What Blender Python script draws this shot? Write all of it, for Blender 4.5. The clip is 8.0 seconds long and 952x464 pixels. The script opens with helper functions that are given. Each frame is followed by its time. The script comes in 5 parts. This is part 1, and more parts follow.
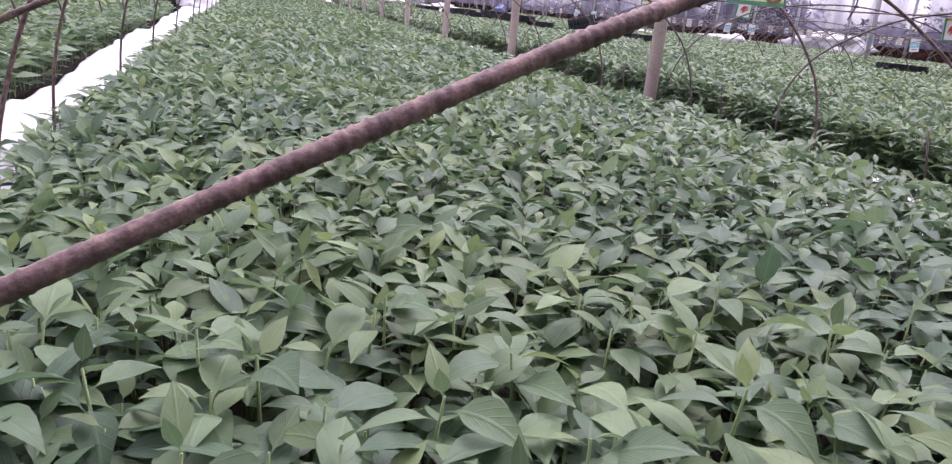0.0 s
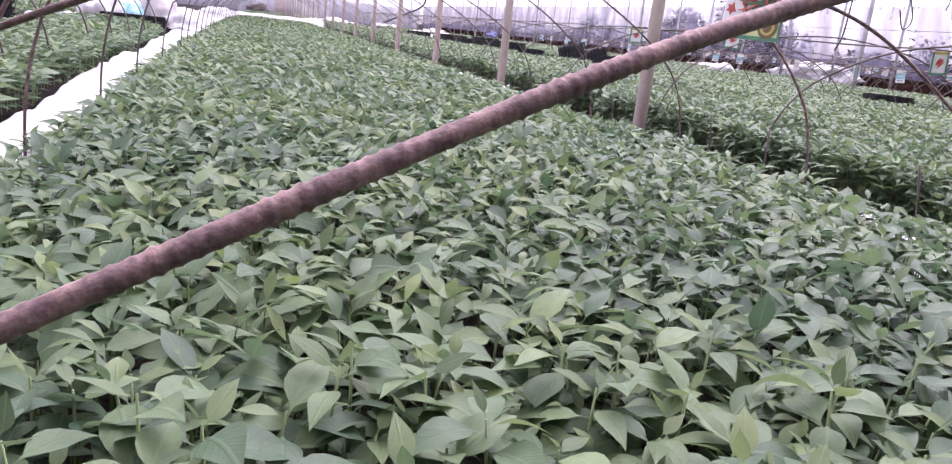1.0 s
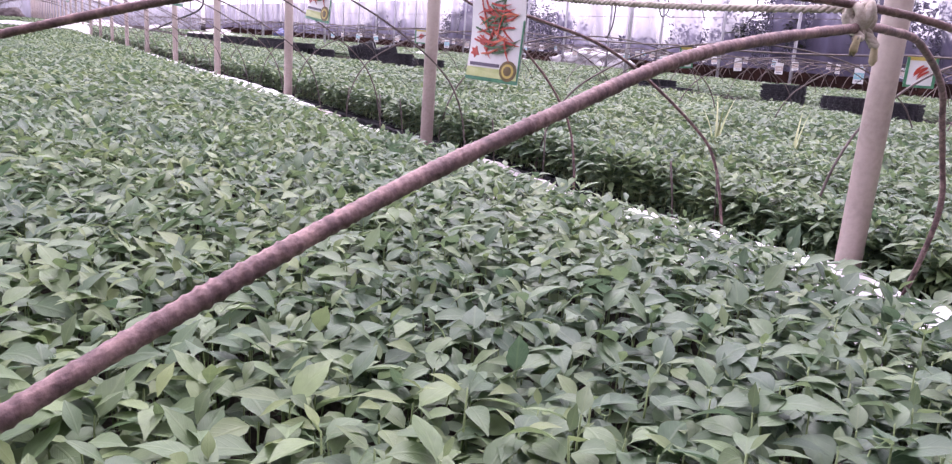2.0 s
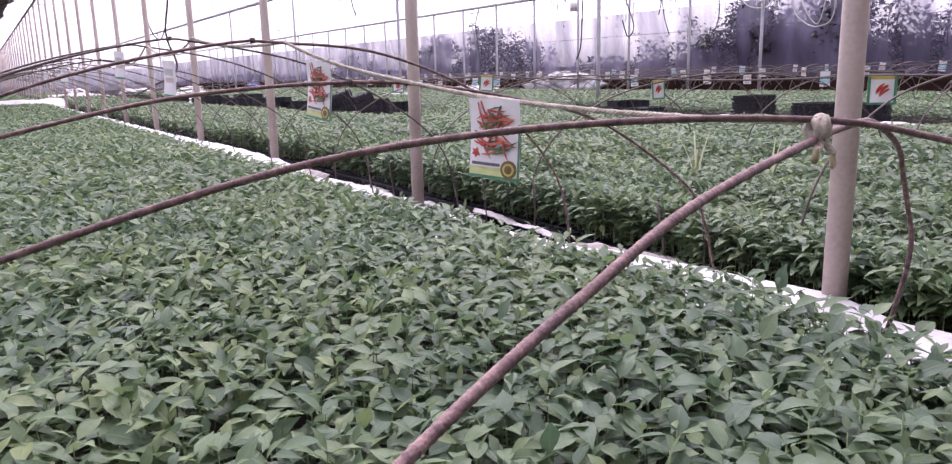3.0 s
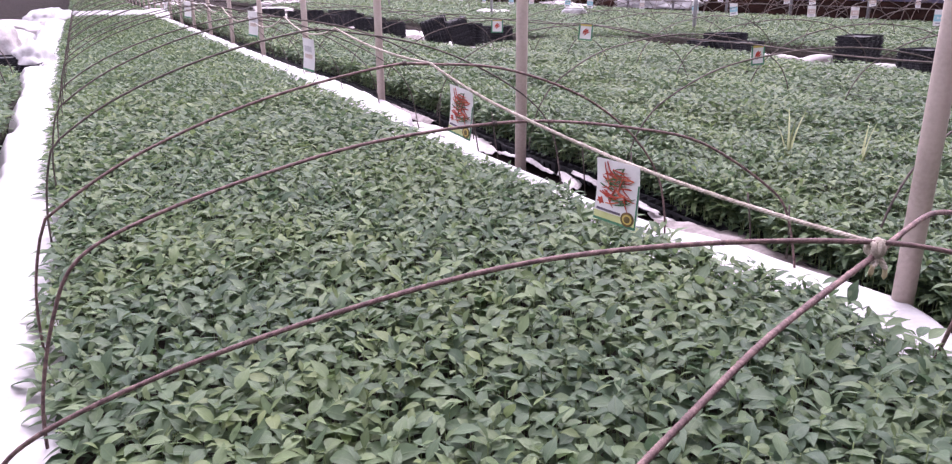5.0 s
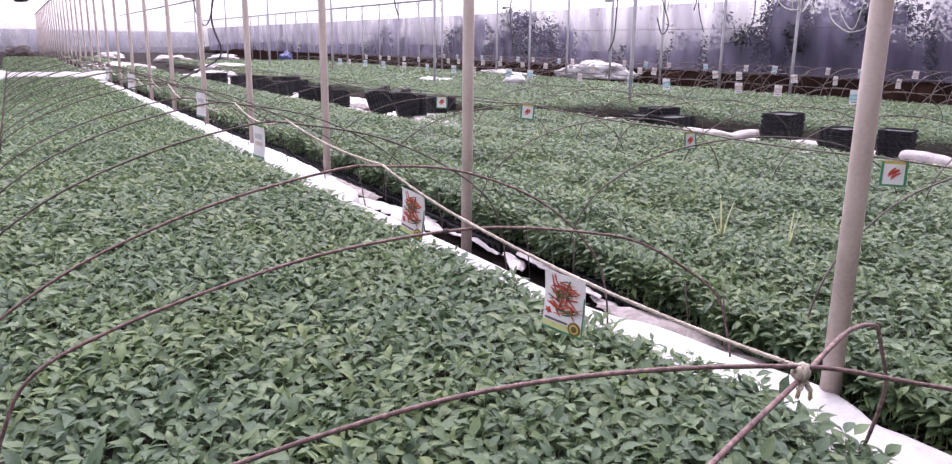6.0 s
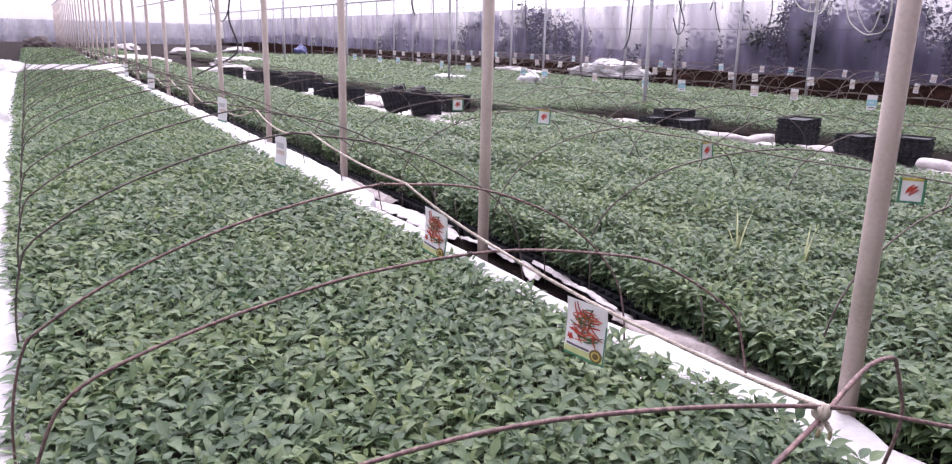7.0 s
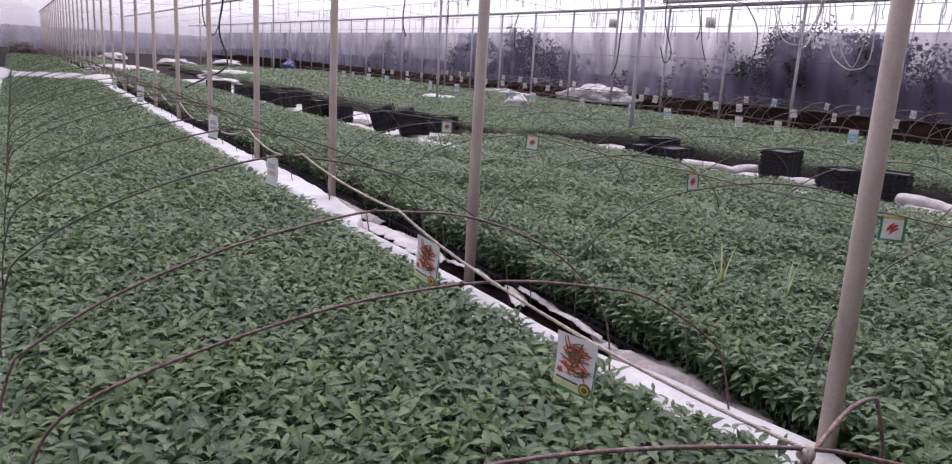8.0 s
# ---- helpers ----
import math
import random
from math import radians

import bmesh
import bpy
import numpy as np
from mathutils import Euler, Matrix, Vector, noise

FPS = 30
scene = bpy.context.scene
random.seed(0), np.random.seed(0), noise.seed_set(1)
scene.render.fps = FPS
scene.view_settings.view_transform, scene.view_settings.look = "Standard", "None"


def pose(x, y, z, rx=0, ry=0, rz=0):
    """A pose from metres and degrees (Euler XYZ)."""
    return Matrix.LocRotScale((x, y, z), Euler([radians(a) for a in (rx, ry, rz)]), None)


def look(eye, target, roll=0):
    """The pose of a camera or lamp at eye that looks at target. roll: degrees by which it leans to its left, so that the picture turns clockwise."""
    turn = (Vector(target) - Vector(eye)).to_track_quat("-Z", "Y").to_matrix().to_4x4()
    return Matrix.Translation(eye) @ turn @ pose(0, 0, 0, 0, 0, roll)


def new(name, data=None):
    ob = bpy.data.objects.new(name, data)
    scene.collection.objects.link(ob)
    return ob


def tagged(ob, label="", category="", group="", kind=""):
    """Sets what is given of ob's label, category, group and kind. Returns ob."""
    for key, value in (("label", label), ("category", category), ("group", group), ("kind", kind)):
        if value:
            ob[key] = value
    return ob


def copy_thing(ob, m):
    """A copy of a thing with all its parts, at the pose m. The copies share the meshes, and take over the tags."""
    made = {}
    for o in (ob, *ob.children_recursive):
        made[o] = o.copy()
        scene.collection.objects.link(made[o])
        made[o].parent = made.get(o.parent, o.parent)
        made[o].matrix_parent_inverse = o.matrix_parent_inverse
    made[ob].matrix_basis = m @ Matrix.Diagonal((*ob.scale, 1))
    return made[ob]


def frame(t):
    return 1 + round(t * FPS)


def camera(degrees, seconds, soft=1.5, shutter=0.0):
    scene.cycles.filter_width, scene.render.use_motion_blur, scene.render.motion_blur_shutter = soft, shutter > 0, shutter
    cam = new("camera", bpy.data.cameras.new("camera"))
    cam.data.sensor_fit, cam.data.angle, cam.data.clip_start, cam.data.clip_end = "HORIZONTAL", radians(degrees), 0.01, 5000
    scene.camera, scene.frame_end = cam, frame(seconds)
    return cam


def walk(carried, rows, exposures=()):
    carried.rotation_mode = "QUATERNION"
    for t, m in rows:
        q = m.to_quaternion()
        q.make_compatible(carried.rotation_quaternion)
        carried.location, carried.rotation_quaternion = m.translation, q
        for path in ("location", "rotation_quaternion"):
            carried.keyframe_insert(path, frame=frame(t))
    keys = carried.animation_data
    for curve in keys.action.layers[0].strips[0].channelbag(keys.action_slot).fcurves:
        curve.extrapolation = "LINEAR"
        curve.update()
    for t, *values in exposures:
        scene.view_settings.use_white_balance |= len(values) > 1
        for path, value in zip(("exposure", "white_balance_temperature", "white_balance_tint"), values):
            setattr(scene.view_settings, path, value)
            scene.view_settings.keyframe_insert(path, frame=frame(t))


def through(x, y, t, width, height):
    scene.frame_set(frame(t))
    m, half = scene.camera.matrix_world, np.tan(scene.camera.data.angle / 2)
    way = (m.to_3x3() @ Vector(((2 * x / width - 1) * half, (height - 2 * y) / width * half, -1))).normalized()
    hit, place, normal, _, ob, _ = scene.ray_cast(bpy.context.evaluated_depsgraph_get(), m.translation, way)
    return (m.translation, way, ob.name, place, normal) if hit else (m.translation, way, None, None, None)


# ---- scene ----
cam = camera(64.1, 8.0, soft=1.25)
PATH = [
    (0, (-1.605, -0.966, 0.369), (-1.054, 0.87, -0.202), 5.8),
    (0.5, (-1.593, -0.94, 0.366), (-1.03, 0.908, -0.152), 6.9),
    (1, (-1.583, -0.923, 0.376), (-1.0076, 0.9240, -0.1313), 6.47),
    (1.5, (-1.548, -0.935, 0.411), (-0.735, 0.836, -0.04), 4.0),
    (2, (-1.533, -0.937, 0.453), (-0.5118, 0.7147, -0.0256), 4.24),
    (2.2, (-1.55, -0.948, 0.467), (-0.4986, 0.6983, 0.0378), 3.23),
    (3.3, (-1.633, -0.997, 0.6), (-0.606, 0.669, 0.188), -2.7),
    (3.5, (-1.658, -1.016, 0.625), (-0.701, 0.691, 0.211), -2.0),
    (4, (-1.721, -1.082, 0.701), (-0.92, 0.665, 0.148), -1.8),
    (4.5, (-1.768, -1.119, 0.77), (-0.897, 0.596, 0.222), 0.7),
    (5, (-1.809, -1.141, 0.844), (-0.965, 0.559, 0.214), -0.4),
    (5.2, (-1.828, -1.154, 0.877), (-0.91, 0.548, 0.367), 0.5),
    (6.3, (-1.856, -1.164, 0.975), (-0.853, 0.5, 0.499), 0.6),
    (6.5, (-1.87, -1.171, 0.987), (-0.879, 0.501, 0.515), 0.7),
    (7, (-1.876, -1.156, 1.027), (-0.904, 0.521, 0.534), 1.4),
    (7.5, (-1.898, -1.167, 1.045), (-0.911, 0.54, 0.707), 2.4),
    (8, (-1.904, -1.157, 1.057), (-0.889, 0.509, 0.615), 3.3),
]
EXPOSE = [(0.0, 0.38, 6050, 33), (1.0, 0.60, 6050, 36), (2.2, 0.73, 6080, 42), (3.3, 0.20, 6130, 34), (4.5, 0.36, 6170, 33), (5.2, 0.47, 6120, 39), (6.3, 0.36, 6170, 30), (7.0, 0.38, 6150, 31), (7.4, -0.15, 6200, 28), (8.0, -0.42, 6150, 28)]
walk(cam, [(t, look(eye, target, roll)) for t, eye, target, roll in PATH], EXPOSE)

# ---- world and sun: bright overcast daylight through a plastic roof ----
SUN_UP, SUN_TURN = radians(58), radians(35)
world = bpy.data.worlds.new("overcast_sky")
scene.world = world
world.use_nodes = True
wn, wl = world.node_tree.nodes, world.node_tree.links
sky = wn.new("ShaderNodeTexSky")
sky.sky_type, sky.sun_disc, sky.sun_elevation, sky.sun_rotation = "NISHITA", False, SUN_UP, SUN_TURN
sky.air_density, sky.dust_density = 1.0, 4.0
grey = wn.new("ShaderNodeHueSaturation")
grey.inputs["Saturation"].default_value = 0.12
wl.new(sky.outputs[0], grey.inputs["Color"])
wl.new(grey.outputs[0], wn["Background"].inputs[0])
wn["Background"].inputs[1].default_value = 0.39

sun_data = bpy.data.lights.new("sun", "SUN")
sun_data.energy, sun_data.angle, sun_data.color = 0.7, radians(50), (1.0, 0.97, 0.93)
sun = new("sun", sun_data)
sun.matrix_world = pose(0, 0, 12, 90 - 58, 0, 180 - 35)


# ---- materials ----
def material(name):
    m = bpy.data.materials.new(name)
    m.use_nodes = True
    return m, m.node_tree.nodes, m.node_tree.links, m.node_tree.nodes["Principled BSDF"]


def ramp_node(nodes, stops):
    r = nodes.new("ShaderNodeValToRGB")
    while len(r.color_ramp.elements) < len(stops):
        r.color_ramp.elements.new(0.5)
    for e, (at, col) in zip(r.color_ramp.elements, stops):
        e.position, e.color = at, (*col, 1)
    return r


def rough_material(name, colours, scale=8.0, fine=80.0, rough=0.7, metal=0.0, bump=0.3, dist=0.002, space="Object", fine_part=0.35, shine=0.5):
    """Two scales of noise drive the colour, the fine one the relief."""
    m, n, l, b = material(name)
    co = n.new("ShaderNodeTexCoord")
    a, f = n.new("ShaderNodeTexNoise"), n.new("ShaderNodeTexNoise")
    a.inputs["Scale"].default_value, a.inputs["Detail"].default_value = scale, 6
    f.inputs["Scale"].default_value, f.inputs["Detail"].default_value = fine, 4
    l.new(co.outputs[space], a.inputs["Vector"])
    l.new(co.outputs[space], f.inputs["Vector"])
    mix = n.new("ShaderNodeMix")
    mix.inputs["Factor"].default_value = fine_part
    l.new(a.outputs["Fac"], mix.inputs["A"])
    l.new(f.outputs["Fac"], mix.inputs["B"])
    k = len(colours)
    r = ramp_node(n, [(0.32 + 0.36 * i / max(1, k - 1), c) for i, c in enumerate(colours)])
    l.new(mix.outputs["Result"], r.inputs["Fac"])
    l.new(r.outputs["Color"], b.inputs["Base Color"])
    b.inputs["Roughness"].default_value, b.inputs["Metallic"].default_value, b.inputs["Specular IOR Level"].default_value = rough, metal, shine
    bp = n.new("ShaderNodeBump")
    bp.inputs["Strength"].default_value, bp.inputs["Distance"].default_value = bump, dist
    l.new(f.outputs["Fac"], bp.inputs["Height"])
    l.new(bp.outputs["Normal"], b.inputs["Normal"])
    return m


def leaf_material(name, dark, mid, light, rough=0.5, through=0.18):
    """Leaf: colour differs from leaf to leaf; pale midrib and side veins follow the leaf's own map."""
    m, n, l, b = material(name)
    info, geo = n.new("ShaderNodeObjectInfo"), n.new("ShaderNodeNewGeometry")
    add = n.new("ShaderNodeMath")
    add.operation = "ADD"
    l.new(info.outputs["Random"], add.inputs[0])
    l.new(geo.outputs["Random Per Island"], add.inputs[1])
    fr = n.new("ShaderNodeMath")
    fr.operation = "FRACT"
    l.new(add.outputs[0], fr.inputs[0])
    r = ramp_node(n, [(0.0, dark), (0.45, mid), (0.86, light), (1.0, tuple(min(1, c * 1.06 + d) for c, d in zip(light, (0.01, 0.01, 0.0))))])
    l.new(fr.outputs[0], r.inputs["Fac"])
    uv = n.new("ShaderNodeUVMap")
    uv.uv_map = "leaf"
    sep = n.new("ShaderNodeSeparateXYZ")
    l.new(uv.outputs["UV"], sep.inputs[0])
    # distance from the midrib
    sub = n.new("ShaderNodeMath")
    sub.operation, sub.inputs[1].default_value = "SUBTRACT", 0.5
    l.new(sep.outputs["X"], sub.inputs[0])
    ab = n.new("ShaderNodeMath")
    ab.operation = "ABSOLUTE"
    l.new(sub.outputs[0], ab.inputs[0])
    rib = n.new("ShaderNodeMapRange")
    rib.inputs["From Min"].default_value, rib.inputs["From Max"].default_value = 0.02, 0.06
    rib.inputs["To Min"].default_value, rib.inputs["To Max"].default_value = 1.0, 0.0
    l.new(ab.outputs[0], rib.inputs["Value"])
    # side veins slant towards the tip
    slant = n.new("ShaderNodeMath")
    slant.operation, slant.inputs[1].default_value = "MULTIPLY_ADD", -0.7
    l.new(ab.outputs[0], slant.inputs[0])
    l.new(sep.outputs["Y"], slant.inputs[2])
    saw = n.new("ShaderNodeMath")
    saw.operation, saw.inputs[1].default_value = "PINGPONG", 0.07
    l.new(slant.outputs[0], saw.inputs[0])
    vein = n.new("ShaderNodeMapRange")
    vein.inputs["From Min"].default_value, vein.inputs["From Max"].default_value = 0.0, 0.014
    vein.inputs["To Min"].default_value, vein.inputs["To Max"].default_value = 0.55, 0.0
    l.new(saw.outputs[0], vein.inputs["Value"])
    top = n.new("ShaderNodeMath")
    top.operation = "MAXIMUM"
    l.new(rib.outputs[0], top.inputs[0])
    l.new(vein.outputs[0], top.inputs[1])
    noise_tex = n.new("ShaderNodeTexNoise")
    noise_tex.inputs["Scale"].default_value, noise_tex.inputs["Detail"].default_value = 90, 3
    co = n.new("ShaderNodeTexCoord")
    l.new(co.outputs["Object"], noise_tex.inputs["Vector"])
    blotch = n.new("ShaderNodeMix")
    blotch.data_type, blotch.blend_type = "RGBA", "MULTIPLY"
    blotch.inputs["Factor"].default_value = 0.45
    l.new(r.outputs["Color"], blotch.inputs["A"])
    nr = ramp_node(n, [(0.3, (0.72, 0.74, 0.7)), (0.7, (1.15, 1.12, 1.1))])
    l.new(noise_tex.outputs["Fac"], nr.inputs["Fac"])
    l.new(nr.outputs["Color"], blotch.inputs["B"])
    pale = n.new("ShaderNodeMix")
    pale.data_type = "RGBA"
    pale.inputs["B"].default_value = (light[0] * 1.5, light[1] * 1.35, light[2] * 1.3, 1)
    half = n.new("ShaderNodeMath")
    half.operation, half.inputs[1].default_value = "MULTIPLY", 0.13
    l.new(top.outputs[0], half.inputs[0])
    l.new(half.outputs[0], pale.inputs["Factor"])
    wide = n.new("ShaderNodeTexNoise")
    wide.inputs["Scale"].default_value, wide.inputs["Detail"].default_value = 1.6, 4
    l.new(geo.outputs["Position"], wide.inputs["Vector"])
    wr = ramp_node(n, [(0.34, (0.84, 0.86, 0.92)), (0.52, (1.02, 1.0, 0.98)), (0.70, (1.17, 1.10, 0.88))])
    l.new(wide.outputs["Fac"], wr.inputs["Fac"])
    tint = n.new("ShaderNodeMix")
    tint.data_type, tint.blend_type = "RGBA", "MULTIPLY"
    tint.inputs["Factor"].default_value = 0.8
    l.new(blotch.outputs["Result"], tint.inputs["A"])
    l.new(wr.outputs["Color"], tint.inputs["B"])
    l.new(tint.outputs["Result"], pale.inputs["A"])
    l.new(pale.outputs["Result"], b.inputs["Base Color"])
    b.inputs["Roughness"].default_value = rough
    b.inputs["Specular IOR Level"].default_value = 0.36
    bp = n.new("ShaderNodeBump")
    bp.inputs["Strength"].default_value, bp.inputs["Distance"].default_value = 0.3, 0.0012
    bp.invert = True
    l.new(top.outputs[0], bp.inputs["Height"])
    l.new(bp.outputs["Normal"], b.inputs["Normal"])
    tr = n.new("ShaderNodeBsdfTranslucent")
    l.new(pale.outputs["Result"], tr.inputs["Color"])
    mx = n.new("ShaderNodeMixShader")
    mx.inputs[0].default_value = through
    l.new(b.outputs[0], mx.inputs[1])
    l.new(tr.outputs[0], mx.inputs[2])
    l.new(mx.outputs[0], n["Material Output"].inputs["Surface"])
    return m


def film_material(name, colour, clear, scatter=0.6, dusk=0.78, fold_contrast=0.0):
    """Plastic film: part of the light goes straight through, part is spread."""
    m, n, l, b = material(name)
    co, no = n.new("ShaderNodeTexCoord"), n.new("ShaderNodeTexNoise")
    no.inputs["Scale"].default_value, no.inputs["Detail"].default_value = 1.3, 6
    stretch = n.new("ShaderNodeMapping")
    stretch.inputs["Scale"].default_value = (1.0, 1.6, 0.35)
    l.new(co.outputs["Object"], stretch.inputs["Vector"])
    l.new(stretch.outputs["Vector"], no.inputs["Vector"])
    # streaks; a low dusk paints the dark side of folds into the colour
    r = ramp_node(n, [(0.3, tuple(c * dusk for c in colour)), (0.7, colour)])
    l.new(no.outputs["Fac"], r.inputs["Fac"])
    l.new(r.outputs["Color"], b.inputs["Base Color"])
    b.inputs["Roughness"].default_value = 0.35
    tl, tp = n.new("ShaderNodeBsdfTranslucent"), n.new("ShaderNodeBsdfTransparent")
    l.new(r.outputs["Color"], tl.inputs["Color"])
    a, c = n.new("ShaderNodeMixShader"), n.new("ShaderNodeMixShader")
    a.inputs[0].default_value = scatter
    l.new(b.outputs[0], a.inputs[1])
    l.new(tl.outputs[0], a.inputs[2])
    c.inputs[0].default_value = clear
    if fold_contrast:
        # slanting bands of changing clearness paint in the light and dark of folds
        slant, band = n.new("ShaderNodeMapping"), n.new("ShaderNodeTexNoise")
        slant.inputs["Rotation"].default_value, slant.inputs["Scale"].default_value = (0.7, 0, 0), (1.0, 1.3, 0.28)
        band.inputs["Scale"].default_value, band.inputs["Detail"].default_value, band.inputs["Distortion"].default_value = 0.9, 5, 0.6
        l.new(co.outputs["Object"], slant.inputs["Vector"])
        l.new(slant.outputs["Vector"], band.inputs["Vector"])
        mr = n.new("ShaderNodeMapRange")
        mr.inputs["From Min"].default_value, mr.inputs["From Max"].default_value = 0.32, 0.66
        mr.inputs["To Min"].default_value, mr.inputs["To Max"].default_value = clear - fold_contrast, clear + fold_contrast
        l.new(band.outputs["Fac"], mr.inputs["Value"])
        l.new(mr.outputs[0], c.inputs[0])
    l.new(a.outputs[0], c.inputs[1])
    l.new(tp.outputs[0], c.inputs[2])
    l.new(c.outputs[0], n["Material Output"].inputs["Surface"])
    return m


LEAF = leaf_material("pepper_leaf", (0.062, 0.112, 0.063), (0.102, 0.166, 0.089), (0.148, 0.220, 0.109), through=0.34)
YOUNG = leaf_material("young_pepper_leaf", (0.080, 0.130, 0.064), (0.118, 0.178, 0.084), (0.160, 0.224, 0.100), through=0.36)
STEM = rough_material("green_stem", [(0.13, 0.19, 0.07), (0.20, 0.27, 0.11)], 30, 200, 0.6)
GRASS = rough_material("yellow_grass", [(0.36, 0.42, 0.20), (0.52, 0.54, 0.30)], 20, 120, 0.6)
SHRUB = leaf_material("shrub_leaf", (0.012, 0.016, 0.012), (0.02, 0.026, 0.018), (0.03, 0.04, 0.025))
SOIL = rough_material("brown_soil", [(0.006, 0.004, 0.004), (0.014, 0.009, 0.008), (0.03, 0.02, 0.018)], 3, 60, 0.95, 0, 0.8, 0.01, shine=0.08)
# red-brown soil taken down to near black: the shade by the wall is in the colour
BANK = rough_material("shade_dark_red_soil", [(0.005, 0.003, 0.003), (0.010, 0.006, 0.005), (0.028, 0.014, 0.011)], 3, 60, 1.0, 0, 0.8, 0.01, shine=0.0)
PEAT = rough_material("dark_peat", [(0.028, 0.023, 0.020), (0.065, 0.055, 0.047)], 9, 120, 0.95, 0, 0.8, 0.006, shine=0.1)
SHEET = rough_material("white_plastic_sheet", [(0.33, 0.315, 0.315), (0.43, 0.42, 0.42), (0.50, 0.49, 0.49)], 5, 60, 0.5, 0, 0.15, 0.003)
DUSTY = rough_material("soil_stained_plastic", [(0.10, 0.08, 0.075), (0.24, 0.205, 0.195), (0.36, 0.32, 0.31)], 9, 60, 0.7, 0, 0.3, 0.004)
DIRTY = rough_material("dusty_plastic_sheet", [(0.28, 0.25, 0.24), (0.42, 0.385, 0.38), (0.54, 0.51, 0.505)], 6, 50, 0.6, 0, 0.2, 0.004)
TRAY = rough_material("black_tray_plastic", [(0.010, 0.010, 0.012), (0.026, 0.026, 0.031)], 14, 150, 0.6, 0, 0.1, 0.001, shine=0.25)
RUST = rough_material("rusty_rebar", [(0.078, 0.048, 0.050), (0.172, 0.110, 0.107), (0.34, 0.225, 0.205)], 90, 500, 0.75, 0.25, 0.6, 0.0008, fine_part=0.35)
WIRE = rough_material("dark_wire", [(0.075, 0.060, 0.055), (0.15, 0.118, 0.106)], 20, 200, 0.75, 0.3, 0.2, 0.0005)
PALEWIRE = rough_material("weathered_wire", [(0.12, 0.09, 0.08), (0.24, 0.19, 0.17)], 20, 200, 0.75, 0.2, 0.2, 0.0005)
POST = rough_material("painted_post", [(0.35, 0.285, 0.25), (0.46, 0.38, 0.335), (0.53, 0.45, 0.405)], 4, 90, 0.55, 0.0, 0.2, 0.0006)
GALV = rough_material("galvanised_pipe", [(0.26, 0.26, 0.27), (0.42, 0.41, 0.42)], 6, 80, 0.5, 0.3, 0.2, 0.0008)
ROPE = rough_material("jute_rope", [(0.25, 0.215, 0.17), (0.42, 0.37, 0.31), (0.58, 0.53, 0.46)], 60, 400, 0.9, 0, 0.5, 0.0006)
STRAW = rough_material("yellow_fibre", [(0.40, 0.33, 0.20), (0.58, 0.50, 0.34)], 60, 400, 0.9)
STRING = rough_material("white_string", [(0.42, 0.41, 0.38), (0.60, 0.59, 0.55)], 30, 200, 0.9)
CORD = rough_material("black_cord", [(0.012, 0.012, 0.012), (0.03, 0.03, 0.03)], 20, 200, 0.6)
PACK = rough_material("white_packet_film", [(0.70, 0.68, 0.68), (0.80, 0.79, 0.79)], 20, 100, 0.35, 0, 0.05, 0.0004)
RED = rough_material("red_print", [(0.36, 0.035, 0.022), (0.56, 0.08, 0.045)], 90, 400, 0.4)
ORANGE = rough_material("orange_red_print", [(0.55, 0.12, 0.06), (0.66, 0.20, 0.10)], 90, 400, 0.4)
DKGREEN = rough_material("dark_green_print", [(0.03, 0.09, 0.03), (0.06, 0.15, 0.06)], 90, 400, 0.4)
BAND = rough_material("green_print", [(0.03, 0.17, 0.10), (0.08, 0.27, 0.14)], 40, 200, 0.4)
LIME = rough_material("lime_print", [(0.46, 0.52, 0.20), (0.60, 0.64, 0.32)], 40, 200, 0.4)
GOLD = rough_material("yellow_print", [(0.50, 0.38, 0.08), (0.60, 0.47, 0.14)], 60, 200, 0.4)
BROWNSEAL = rough_material("dark_seal_print", [(0.10, 0.07, 0.02), (0.2, 0.14, 0.05)], 60, 200, 0.4)
BLUE = rough_material("pale_blue_print", [(0.22, 0.48, 0.55), (0.35, 0.60, 0.66)], 40, 200, 0.4)
SALMON = rough_material("salmon_print", [(0.52, 0.40, 0.35), (0.62, 0.52, 0.47)], 40, 200, 0.4)
GREYPRINT = rough_material("grey_print", [(0.42, 0.42, 0.43), (0.56, 0.55, 0.56)], 90, 300, 0.5)
INK = rough_material("purple_ink", [(0.09, 0.07, 0.11), (0.15, 0.13, 0.17)], 60, 200, 0.5)
ROOF = film_material("roof_film", (0.86, 0.84, 0.90), 0.72)
CURTAIN = film_material("grey_side_film", (0.24, 0.215, 0.33), 0.34, 0.32, 0.32, 0.22)
PALEFILM = film_material("pale_side_film", (0.46, 0.45, 0.52), 0.5, 0.4, 0.5, 0.2)
SHADE = rough_material("brown_shade_net", [(0.05, 0.04, 0.038), (0.10, 0.08, 0.075), (0.15, 0.12, 0.115)], 3, 40, 0.95, 0, 0.5, 0.01)


# ---- builders ----
def mesh_of(name, bm, mat, smooth=True):
    me = bpy.data.meshes.new(name)
    bm.to_mesh(me)
    bm.free()
    if smooth:
        me.shade_smooth()
    me.materials.append(mat)
    return me


def part(name, bm, mat, parent=None, label="", smooth=True):
    ob = new(name, mesh_of(name, bm, mat, smooth))
    if parent:
        ob.parent = parent
    if label:
        ob["label"] = label
    return ob


